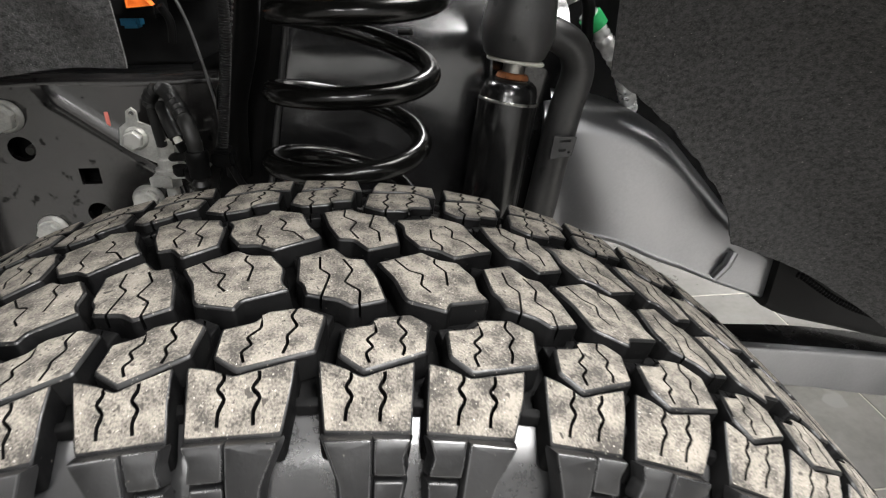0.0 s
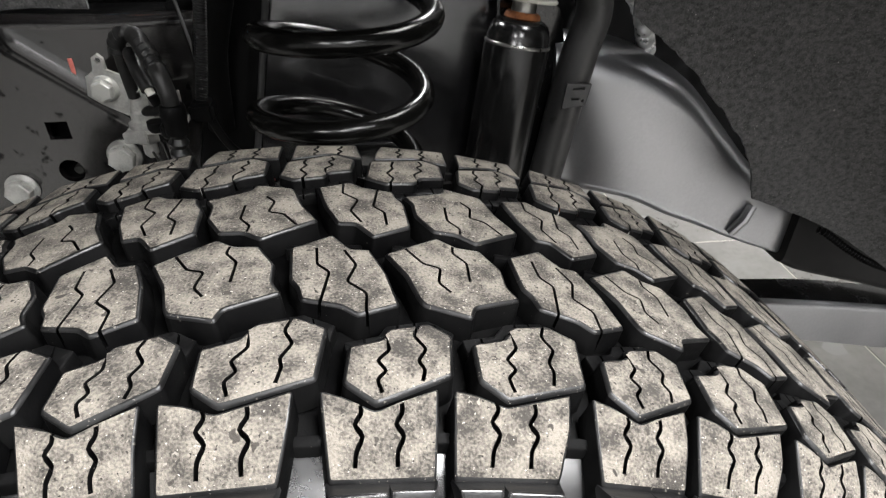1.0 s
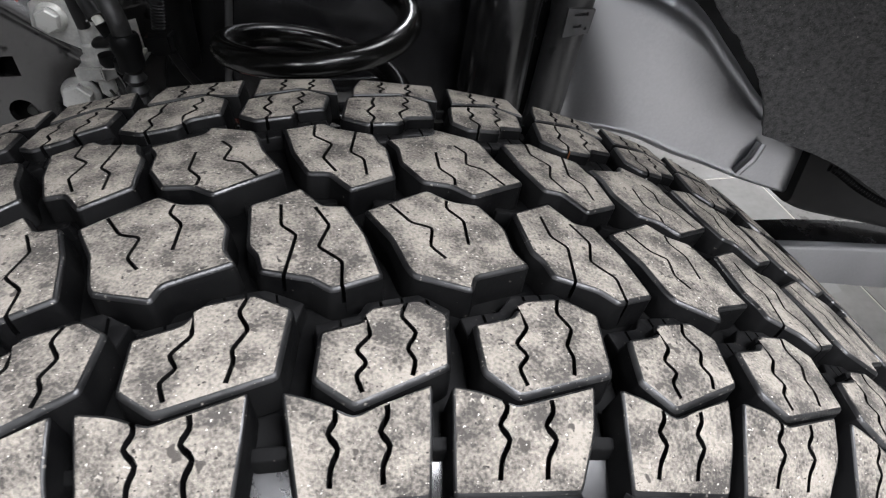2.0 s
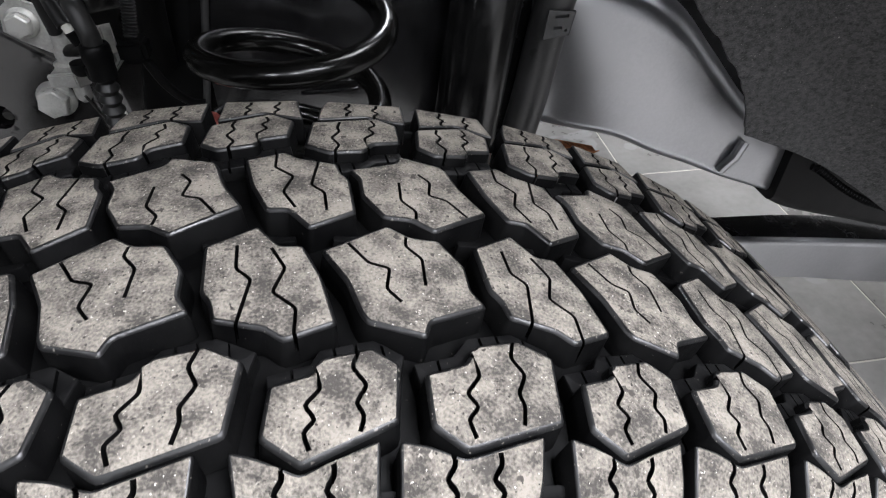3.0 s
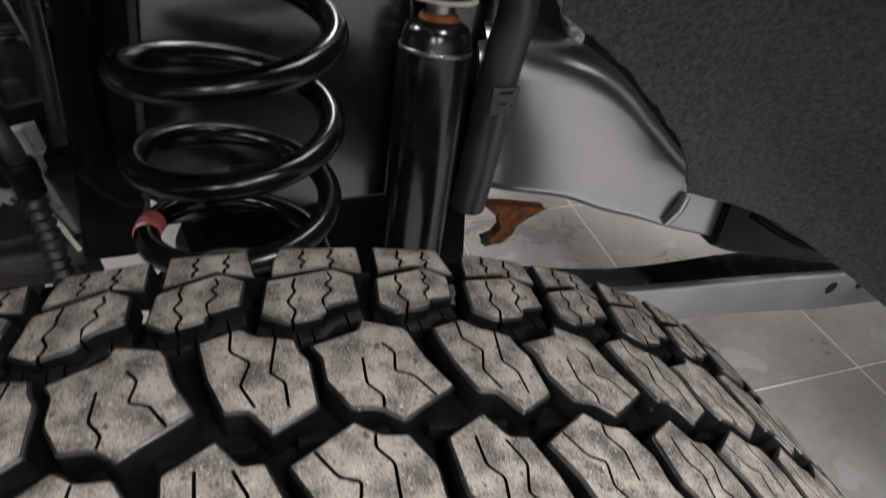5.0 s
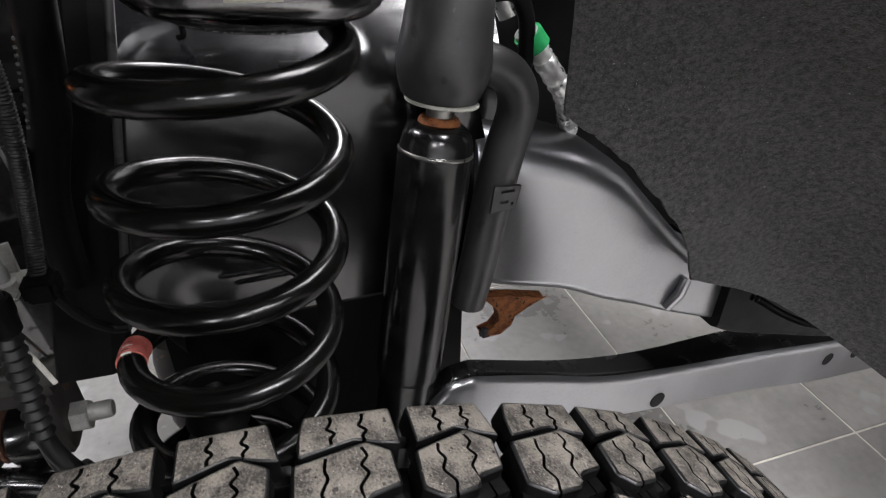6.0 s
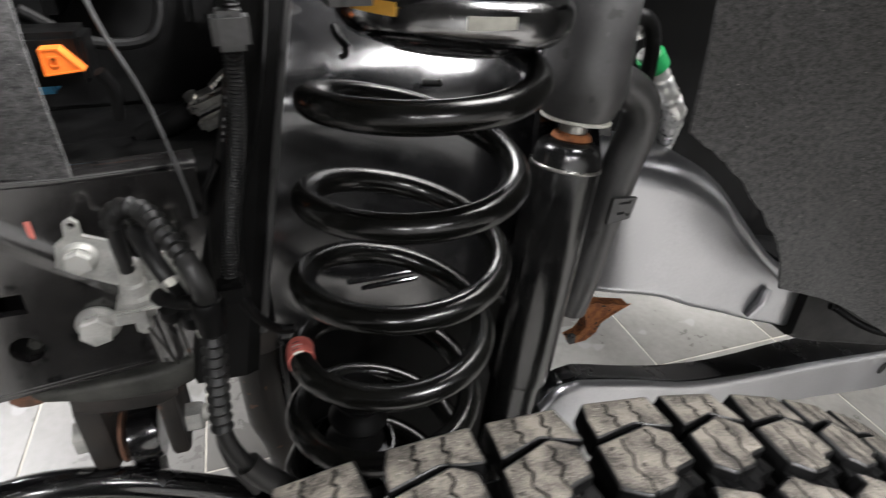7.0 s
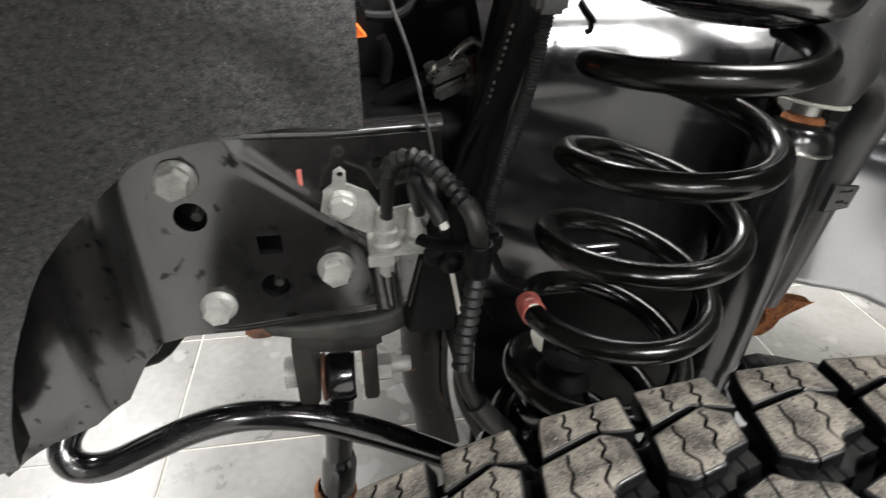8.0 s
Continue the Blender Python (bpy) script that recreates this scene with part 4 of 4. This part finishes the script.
set_part("sleeve", lathe([(0.018, 0), (0.023, 0.002), (0.023, 0.010), (0.0205, 0.012), (0.0205, 0.018), (0.0225, 0.020), (0.0225, 0.026), (0.018, 0.028)], (-0.488, 0.759, 0.4925), (-0.5, -0.78, -0.16), 26), CAST, bar, "grey rubber and metal sleeve")

mount = empty("track_bar_bracket", "grey cast bracket with rust under the frame plate", "bracket", at=(-0.2, 0.66, 0.6))
set_part("top_flange", channel(smooth_stations([(-0.303, 0.673, 0.76, 0.599, 0.611), (-0.27, 0.668, 0.76, 0.596, 0.611), (-0.24, 0.665, 0.76, 0.590, 0.612), (-0.19, 0.664, 0.76, 0.587, 0.615), (-0.165, 0.665, 0.76, 0.591, 0.620), (-0.14, 0.668, 0.76, 0.602, 0.630), (-0.112, 0.672, 0.76, 0.616, 0.643)]), 0.006, 3), CAST, mount)
set_part("flange_ridge", channel(smooth_stations([(-0.266, 0.672, 0.70, 0.578, 0.597), (-0.244, 0.667, 0.70, 0.574, 0.596), (-0.196, 0.666, 0.70, 0.571, 0.594), (-0.174, 0.670, 0.70, 0.576, 0.598)]), 0.005, 3), DARKCAST, mount)
set_part("rust_edge", channel([(-0.311, 0.674, 0.75, 0.601, 0.608), (-0.304, 0.671, 0.75, 0.5975, 0.6115), (-0.296, 0.6705, 0.75, 0.597, 0.6115), (-0.286, 0.6702, 0.75, 0.5985, 0.604)], 0.003, 3), RUSTBROWN, mount, "rusty brown edge")
for x0, x1 in ((-0.269, -0.247), (-0.197, -0.180)):
    ear = channel([(x0, 0.674, 0.738, 0.490, 0.585), (x0 + 0.003, 0.672, 0.740, 0.487, 0.585), (x1 - 0.003, 0.672, 0.740, 0.487, 0.585), (x1, 0.674, 0.738, 0.490, 0.585)], 0.014, 5)
    set_part("ear", ear, DARKCAST, mount)
set_part("rust_ring", lathe([(0.020, 0), (0.0265, 0.0), (0.0275, 0.001), (0.0275, 0.003), (0.0265, 0.004), (0.02, 0.004)], (-0.2435, 0.700, 0.510), (1, 0, 0), 28), RUSTBROWN, mount, "rusty brown ring")
set_part("bush", lathe([(0, 0), (0.026, 0), (0.030, 0.004), (0.030, 0.026), (0.027, 0.032), (0, 0.032)], (-0.238, 0.700, 0.508), (1, 0, 0), 30), GLOSS, mount, "black rubber bush")
set_part("bolt_head", hexagon(0.0185, 0.015, (-0.269, 0.700, 0.522), (-1, 0, 0), 0.5), ZINC, mount, "zinc hexagon bolt head", smooth=20)
set_part("nut", hexagon(0.0165, 0.016, (-0.180, 0.700, 0.516), (1, 0, 0), 0.2), ZINC, mount, "zinc nut", smooth=20)
set_part("bolt_end", lathe([(0.0095, 0), (0.0095, 0.019), (0.008, 0.022), (0, 0.022)], (-0.164, 0.700, 0.518), (1, 0, 0), 18), ZINC, mount)
link = empty("track_bar", "black steel track bar below the bracket", "track bar", at=(-0.23, 0.66, 0.40))
set_part("upper_tube", sweep([(-0.226, 0.700, 0.498), (-0.238, 0.700, 0.372)], 0.0178, 22), GLOSS, link)
set_part("lower_tube", sweep([(-0.2365, 0.700, 0.378), (-0.2375, 0.700, 0.368), (-0.238, 0.700, 0.362), (-0.247, 0.702, 0.29), (-0.256, 0.704, 0.21)], lambda r, t: 0.0178 + 0.0050 * min(1, t * 10), 22), GLOSS, link)
set_part("rusty_joint", lathe([(0.0225, 0), (0.0275, 0.006), (0.0285, 0.018), (0.0235, 0.026)], (-0.250, 0.7025, 0.285), (0.10, -0.02, 1), 24), RUST, link, "rusty joint ring")
knuckle = empty("axle_bracket", "grey curved steel bracket on the axle", "bracket", at=(-0.10, 0.87, 0.16))
shell = loft([[(x0 + 0.064 * (0.5 - 0.5 * math.cos(math.pi * k / 8)), 0.85 + 0.03 * (1 - math.sin(math.pi * k / 8)), z) for k in range(9)] + [(x0 + 0.058, 0.92, z), (x0 + 0.006, 0.92, z)]
              for x0, z in ((-0.118, 0.16), (-0.126, 0.245), (-0.142, 0.31), (-0.142, 0.42), (-0.134, 0.455))])
set_part("shell", shell, DARKCAST, knuckle)
set_part("edge_flange", sweep(smooth_path([(-0.074, 0.868, 0.46), (-0.077, 0.868, 0.40), (-0.076, 0.868, 0.30), (-0.056, 0.868, 0.17)]), 0.007, 10), FRAMEBLACK, knuckle)
set_part("weld_foot", box(-0.082, -0.030, 0.862, 0.905, 0.405, 0.445, 0.004), FRAMEBLACK, knuckle)

corner = empty("air_deflector", "black plastic deflector below the felt liner", "deflector", at=(-0.52, 0.62, 0.55))
keep(part("flap", plate(densify([(-0.474, 0.700), (-0.484, 0.648), (-0.490, 0.559), (-0.508, 0.530), (-0.60, 0.520), (-0.72, 0.56), (-0.68, 0.72), (-0.53, 0.72)]), 0.612, 0.620), PLASTIC, corner))

# ---------------------------------------------------------------- brake hose bracket and hoses
bracket = empty("hose_bracket", "zinc plated brake hose bracket bolted to the frame", "bracket", at=(-0.17, 0.60, 0.75))
plate_pts = [(-0.205, 0.775), (-0.202, 0.792), (-0.195, 0.797), (-0.193, 0.808), (-0.188, 0.811), (-0.184, 0.807), (-0.184, 0.797), (-0.168, 0.789), (-0.158, 0.771), (-0.128, 0.776), (-0.128, 0.752), (-0.170, 0.752), (-0.196, 0.767)]
keep(part("tongue", plate(plate_pts, 0.612, 0.6155, [ring_of(-0.1885, 0.8055, 0.0028, 10)], None, 0.0006), ZINC, bracket))
keep(part("shelf", box(-0.171, -0.122, 0.577, 0.6155, 0.749, 0.7525, 0.0012), ZINC, bracket))
keep(part("shelf_lip", box(-0.172, -0.152, 0.5745, 0.578, 0.742, 0.7525, 0.001), ZINC, bracket))
for name, at, r, h in (("fitting", (-0.157, 0.590, 0.7525), 0.0092, 0.030), ("fitting", (-0.134, 0.594, 0.7525), 0.0066, 0.026)):
    keep(part(name, lathe([(0, 0), (r * 1.35, 0), (r * 1.35, 0.004), (r, 0.006), (r, 0.014), (r * 0.8, 0.016), (r * 0.8, h), (r * 0.66, h + 0.002), (0, h + 0.002)], at, (0.02, 0, 1), 22), ZINC, bracket, "zinc hose fitting"))
keep(part("fitting_nut", hexagon(0.0105, 0.011, (-0.157, 0.590, 0.749), (0, 0, -1), 0.2), ZINC, bracket, smooth=20))
keep(part("fitting_tip", lathe([(0.0062, 0), (0.0062, 0.010), (0.003, 0.014), (0, 0.014)], (-0.157, 0.590, 0.737), (0, 0, -1), 16), ZINC, bracket))
set_part("clamp_arm", sweep([(-0.143, 0.556, 0.773), (-0.138, 0.545, 0.776), (-0.125, 0.531, 0.781), (-0.112, 0.518, 0.788)], 0.0052, 12, flat=0.6), PLASTIC, bracket, "black plastic clamp arm")
set_part("clamp_ring", lathe([(0.0072, -0.014), (0.0088, -0.0135), (0.0090, -0.003), (0.0098, 0.0), (0.0098, 0.008), (0.0088, 0.010), (0.0072, 0.0105)], (-0.108, 0.5135, 0.782), (0.02, 0, 1), 24), PLASTIC, bracket)
set_part("grommet", lathe([(0, 0), (0.0062, 0.0), (0.0082, 0.003), (0.0082, 0.010), (0.0055, 0.013), (0.0055, 0.020), (0, 0.020)], (-0.1225, 0.540, 0.755), (0.05, 0, 1), 20), PLASTIC, bracket)
set_part("grommet", lathe([(0, 0), (0.0052, 0.0), (0.007, 0.003), (0.007, 0.009), (0, 0.010)], (-0.1355, 0.546, 0.758), (0.05, 0, 1), 20), PLASTIC, bracket)
flange_bolt("bracket_bolt", (-0.189, 0.6118, 0.781), 0.0118, "small zinc hexagon bolt in the hose bracket", "", 0.35)

hose = empty("brake_hose", "black brake hose in ribbed protective sleeve", "hose", at=(-0.11, 0.53, 0.75))
set_part("end", sweep(smooth_path([(-0.165, 0.595, 0.772), (-0.164, 0.589, 0.797), (-0.162, 0.583, 0.819)]), 0.0052, 14), HOSE, hose)
set_part("end_ring", lathe([(0.0052, -0.001), (0.0058, -0.0006), (0.0058, 0.0006), (0.0052, 0.001)], (-0.1648, 0.5945, 0.778), (0.05, -0.25, 1), 16), ZINC, hose, "bright end ring")
set_part("ribbed_sleeve", ribbed([(-0.1625, 0.5835, 0.815), (-0.161, 0.580, 0.822), (-0.156, 0.575, 0.828), (-0.149, 0.570, 0.832), (-0.141, 0.565, 0.832), (-0.134, 0.555, 0.831), (-0.129, 0.545, 0.828), (-0.121, 0.533, 0.822), (-0.114, 0.521, 0.815)], 0.0062, 0.0072, 0.0011, 16), HOSE, hose)
set_part("smooth_sleeve", sweep(smooth_path([(-0.1155, 0.5235, 0.817), (-0.112, 0.518, 0.811), (-0.109, 0.515, 0.800), (-0.108, 0.514, 0.788)]), 0.0066, 16), HOSEGREY, hose, "worn grey smooth sleeve")
set_part("lower_sleeve", ribbed([(-0.108, 0.513, 0.772), (-0.110, 0.514, 0.755), (-0.113, 0.516, 0.728), (-0.116, 0.516, 0.702), (-0.118, 0.515, 0.678)], 0.0068, 0.0088, 0.0013, 16), HOSE, hose)
set_part("tail", sweep(smooth_path([(-0.118, 0.515, 0.681), (-0.114, 0.512, 0.662), (-0.104, 0.508, 0.642), (-0.088, 0.505, 0.622)]), 0.0060, 14), HOSE, hose)
set_part("tail_sleeve", sweep(smooth_path([(-0.106, 0.509, 0.646), (-0.097, 0.5065, 0.632), (-0.080, 0.504, 0.612)]), 0.0092, 16), HOSEGREY, hose, "worn grey end sleeve")
second = empty("brake_line", "thin black brake line looped beside the hose", "hose", at=(-0.12, 0.57, 0.76))
set_part("boot", sweep(smooth_path([(-0.141, 0.576, 0.783), (-0.1425, 0.574, 0.795), (-0.145, 0.569, 0.810), (-0.1455, 0.564, 0.819)]), lambda r, t: 0.0044 + 0.0016 * math.sin(3 * t), 12), HOSEGREY, second)
set_part("upper_line", sweep(smooth_path([(-0.1455, 0.565, 0.816), (-0.1445, 0.559, 0.819), (-0.142, 0.554, 0.815), (-0.136, 0.543, 0.808), (-0.1295, 0.535, 0.797)]), 0.0056, 12), HOSE, second)
set_part("white_band", sweep([(-0.1300, 0.5355, 0.7985), (-0.1280, 0.5350, 0.7930)], 0.0034, 12), WHITE, second, "white paint band")
set_part("joint", sweep([(-0.128, 0.535, 0.793), (-0.1235, 0.5385, 0.775)], 0.0042, 12), PLASTIC, second)
set_part("lower_line", sweep([(-0.1225, 0.540, 0.757), (-0.120, 0.542, 0.742), (-0.116, 0.545, 0.719), (-0.112, 0.547, 0.695)], 0.0018, 10), WHITE, second, "pale metal lower line")
for a, b in (((-0.163, 0.595, 0.718), (-0.158, 0.630, 0.650)), ((-0.140, 0.580, 0.738), (-0.147, 0.630, 0.655))):
    set_part("thin_line", sweep([a, b], 0.0012, 8), CAST, second)
set_part("tail_cable", sweep(smooth_path([(-0.1195, 0.517, 0.685), (-0.1205, 0.516, 0.664), (-0.116, 0.513, 0.640), (-0.104, 0.510, 0.612)]), 0.0036, 10), HOSE, second)

conduit = empty("sensor_wire", "grey ribbed wire conduit with a grey clip", "cable", at=(-0.07, 0.53, 0.85))
keep(part("ribbed_conduit", ribbed([(-0.062, 0.516, 1.00), (-0.066, 0.520, 0.940), (-0.071, 0.530, 0.888), (-0.084, 0.540, 0.824), (-0.091, 0.537, 0.786)], 0.0046, 0.0022, 0.0005, 10), CONDUIT, conduit))
keep(part("clip", box(-0.0745, -0.0565, 0.511, 0.528, 0.936, 0.955, 0.003), CONDUITCLIP, conduit, "pale grey plastic clip"))
keep(part("lower_clip", box(-0.099, -0.080, 0.526, 0.545, 0.776, 0.792, 0.003), PLASTIC, conduit))
keep(part("branch", sweep(smooth_path([(-0.088, 0.537, 0.782), (-0.078, 0.54, 0.755), (-0.066, 0.545, 0.738), (-0.055, 0.545, 0.735)]), 0.0035, 10), PLASTIC, conduit))
post = empty("wire_harness", "black taped wire harness with small pale print", "cable", at=(-0.08, 0.58, 0.86))
taped = keep(part("taped_core", sweep(smooth_path([(-0.044, 0.575, 1.02), (-0.057, 0.585, 0.93), (-0.070, 0.595, 0.87), (-0.088, 0.60, 0.81), (-0.096, 0.61, 0.74)]), 0.012, 14), PLASTIC, post))
for i in range(11):
    z = 0.918 - 0.0048 * i - (0.005 if i > 6 else 0)
    cx, cy = -0.0665 - 0.22 * (0.93 - z), 0.5755 + 0.16 * (0.93 - z)
    keep(part("print_bar", box(cx - 0.0009, cx + 0.0009, cy - 0.001, cy + 0.001, z - 0.0010, z + 0.0010, 0.0002), CONDUITCLIP, taped))
keep(part("strap", sweep([(-0.086, 0.588, 0.850), (-0.097, 0.588, 0.832), (-0.100, 0.59, 0.815)], 0.007, 10, flat=0.3), PLASTIC, post))

# ---------------------------------------------------------------- behind the front liner
shield = empty("inner_shield", "black plastic inner shield behind the frame", "panel", at=(-0.25, 0.9, 0.8))
keep(part("panel", box(-0.62, 0.0, 0.90, 0.91, 0.80, 1.25, 0.003), PLASTIC, shield))
keep(part("side", box(-0.60, -0.05, 0.74, 0.90, 0.792, 0.80, 0.002), PLASTIC, shield))
for x0, x1, z0, z1, y in ((-0.30, -0.20, 0.90, 1.05, 0.80), (-0.19, -0.13, 0.93, 1.06, 0.78), (-0.10, -0.03, 0.89, 0.93, 0.80)):
    keep(part("moulded_box", box(x0, x1, y, 0.90, z0, z1, 0.008), PLASTIC, shield))
engine = empty("engine_block", "plain dark engine block added behind the frame to block light", "engine", at=(0.1, 1.1, 0.7))
keep(part("block", box(-0.45, 0.55, 0.98, 1.55, 0.60, 1.1, 0.03, 3), PLASTIC, engine))
bulkhead = empty("bulkhead", "black sheet added behind the engine bay to block light", "vehicle body", at=(0.94, 1.3, 0.5))
keep(part("sheet", box(0.935, 0.95, 0.66, 2.0, 0.50, 1.111, 0.004), PLASTIC, bulkhead))
shaft = empty("steering_shaft", "bare metal steering shaft universal joint", "steering shaft", at=(-0.087, 0.713, 0.85))
TILT = Matrix.Translation((-0.090, 0.735, 0.841)) @ Matrix.Rotation(radians(-22), 4, "Y")
for z0, z1 in ((-0.0145, -0.0012), (0.0012, 0.0145)):
    yoke = box(-0.024, 0.017, -0.015, 0.014, z0, z1, 0.0035, 3)
    yoke.transform(TILT)
    set_part("clamp_yoke", yoke, STEEL, shaft, "bright machined clamp yoke")
pin = lathe([(0, 0), (0.0052, 0), (0.0058, 0.001), (0.0058, 0.006), (0, 0.007)], (-0.017, -0.004, 0.0135), (0, -0.2, 1), 18)
pin.transform(TILT)
set_part("clamp_bolt", pin, STEEL, shaft, "zinc clamp bolt")
set_part("cross", lathe([(0, -0.012), (0.010, -0.012), (0.0115, -0.010), (0.0115, 0.010), (0.010, 0.012), (0, 0.012)], (-0.071, 0.737, 0.845), (0, -1, 0.1), 24), RUSTBROWN, shaft, "brown greased cross")
for dy in (-0.016, 0.012):
    eye = lathe([(0.0045, 0), (0.0105, 0), (0.0118, 0.0012), (0.0118, 0.006), (0.0105, 0.0072), (0.0045, 0.0072)], (-0.0605, 0.735 + dy, 0.8465), (0, -1, 0), 28)
    set_part("eye", eye, STEEL, shaft, "dull steel yoke eye")
    set_part("yoke_arm", sweep([(-0.0605, 0.732 + dy, 0.852), (-0.057, 0.735 + dy, 0.866), (-0.053, 0.741 + 0.7 * dy, 0.876)], 0.0078, 14, flat=0.55), STEEL, shaft, "dull steel yoke arm")
set_part("ear_bow", sweep(smooth_path([(-0.094, 0.727, 0.857), (-0.084, 0.728, 0.866), (-0.073, 0.730, 0.872), (-0.066, 0.733, 0.867)]), 0.0042, 12), STEEL, shaft, "bright bent yoke ear")
set_part("shaft", sweep([(-0.056, 0.742, 0.872), (-0.046, 0.750, 0.897), (-0.020, 0.770, 0.96)], 0.0135, 18), CAST, shaft)
set_part("lower_shaft", sweep([(-0.112, 0.738, 0.834), (-0.16, 0.745, 0.812)], 0.011, 16), PLASTIC, shaft)
plug = empty("connector", "orange plastic connector lock on a black plug", "connector", at=(-0.172, 0.655, 0.90))
keep(part("lock", plate([(-0.183, 0.914), (-0.172, 0.914), (-0.160, 0.899), (-0.183, 0.897)], 0.648, 0.660, [square(-0.176, 0.906, 0.0016, 0.0022)], None, 0.001), ORANGE, plug))
keep(part("plug", box(-0.207, -0.159, 0.660, 0.70, 0.886, 0.921, 0.004), PLASTIC, plug))
keep(part("wire", sweep(smooth_path([(-0.15, 0.64, 0.90), (-0.145, 0.645, 0.885), (-0.148, 0.65, 0.865)]), 0.004, 10), PLASTIC, plug))
blue = empty("blue_connector", "small blue plastic connector", "connector", at=(-0.199, 0.70, 0.873))
keep(part("body", box(-0.208, -0.189, 0.69, 0.71, 0.873, 0.888, 0.003), BLUE, blue))
cable = empty("hood_cable", "thin dark cable running down to the frame", "cable", at=(-0.12, 0.64, 0.87))
keep(part("core", sweep(smooth_path([(-0.150, 0.64, 0.96), (-0.142, 0.64, 0.925), (-0.127, 0.64, 0.880), (-0.114, 0.632, 0.818), (-0.111, 0.630, 0.79)]), 0.0014, 10), CONDUITCLIP, cable))
loop = empty("wire_loop", "black looped wire behind the liner", "cable", at=(-0.15, 0.72, 0.92))
keep(part("wire", sweep(smooth_path([(-0.20, 0.70, 0.93), (-0.165, 0.71, 0.905), (-0.125, 0.72, 0.903), (-0.112, 0.73, 0.93), (-0.115, 0.74, 0.98)]), 0.0045, 10), PLASTIC, loop))

# ---------------------------------------------------------------- behind the shock
foil = empty("foil_hose", "silver foil wrapped hose with green tape", "hose", at=(0.29, 0.62, 0.85))
wrap = keep(part("wrap", sweep(even(smooth_path([(0.262, 0.62, 0.892), (0.278, 0.62, 0.872), (0.303, 0.622, 0.840), (0.314, 0.632, 0.826), (0.326, 0.648, 0.808), (0.345, 0.675, 0.780)]), 0.003), lambda r, t: 0.0094 + 0.0011 * math.sin(r * 900) * math.sin(r * 370), 16), FOIL, foil))
keep(part("tape", sweep([(0.2645, 0.62, 0.8895), (0.2735, 0.62, 0.8785)], 0.0120, 16), GREEN, wrap, "green tape band"))
keep(part("upper_wrap", sweep(smooth_path([(0.236, 0.63, 0.96), (0.242, 0.63, 0.925), (0.252, 0.626, 0.903)]), 0.010, 12), FOIL, foil))
keep(part("tube", sweep(smooth_path([(0.218, 0.612, 0.920), (0.245, 0.61, 0.922), (0.258, 0.612, 0.905), (0.262, 0.615, 0.875), (0.262, 0.62, 0.84)]), 0.0065, 12), PLASTIC, foil, "black rubber tube"))
heat = empty("rusty_bracket", "orange rusty steel bracket behind the rail", "bracket", at=(0.28, 0.66, 0.56))
hook = plate(densify([(0.285 + 0.75 * (hx - 0.285), 0.588 + 0.75 * (hz - 0.588)) for hx, hz in [(0.242, 0.615), (0.287, 0.606), (0.345, 0.590), (0.318, 0.578), (0.298, 0.566), (0.292, 0.549), (0.276, 0.537), (0.250, 0.536), (0.243, 0.546), (0.262, 0.552), (0.272, 0.566), (0.268, 0.585)]], 0.008), 0.655, 0.668)
keep(part("hook", hook, RUST, heat))
keep(part("pale_clip", box(0.252, 0.262, 0.648, 0.657, 0.552, 0.566, 0.003), CONDUITCLIP, heat, "pale grey plastic clip"))

# ---------------------------------------------------------------- floor tiles
TILE_SIZE = 0.35
tile_mesh = None
for i in range(-7, 8):
    for j in range(-5, 12):
        x, y = 0.787 + i * TILE_SIZE, 0.715 + j * TILE_SIZE
        if tile_mesh is None:
            ob = part("tile", box(-TILE_SIZE / 2 + 0.002, TILE_SIZE / 2 - 0.002, -TILE_SIZE / 2 + 0.002, TILE_SIZE / 2 - 0.002, -0.008, 0.0, 0.0012, 1), TILE, floor)
            tile_mesh = ob.data
        else:
            ob = new("tile", tile_mesh)
            ob.parent = floor
        ob.location = (x + TILE_SIZE / 2, y + TILE_SIZE / 2, 0)
far_tiles = bmesh.new()
for i in range(-15, 16):
    for j in range(-27, 19):
        if -7 <= i < 8 and -5 <= j < 12:
            continue
        x, y = 0.787 + i * TILE_SIZE, 0.715 + j * TILE_SIZE
        if -4.9 < x < 5.6 and SOUTH < y < 6.6:
            far_tiles.faces.new([far_tiles.verts.new((x + dx, y + dy, -0.0005)) for dx, dy in ((0.002, 0.002), (0.348, 0.002), (0.348, 0.348), (0.002, 0.348))])
tagged(put(far_tiles, "outer_tiles", TILE, floor), kind="stuff")

# ---------------------------------------------------------------- body over the rear floor
pan = empty("floor_pan", "black floor pan added out of view to shade the rear floor", "vehicle body", at=(1.8, 1.1, 0.64))
keep(part("sheet", box(0.95, 3.3, 0.16, 0.85, 0.62, 0.66, 0.01), PLASTIC, pan))
keep(part("sill", box(0.95, 3.3, 0.10, 0.16, 0.48, 0.75, 0.015), PLASTIC, pan))

# ---------------------------------------------------------------- the truck set over its wheel
for ob in [o for o in scene.objects if o.parent is None and o.type in ("EMPTY", "MESH")]:
    if ob.get("kind") != "structure" and ob.get("category") not in ("tyre", "lamp", "vehicle body"):
        ob.matrix_basis = STAND @ ob.matrix_basis
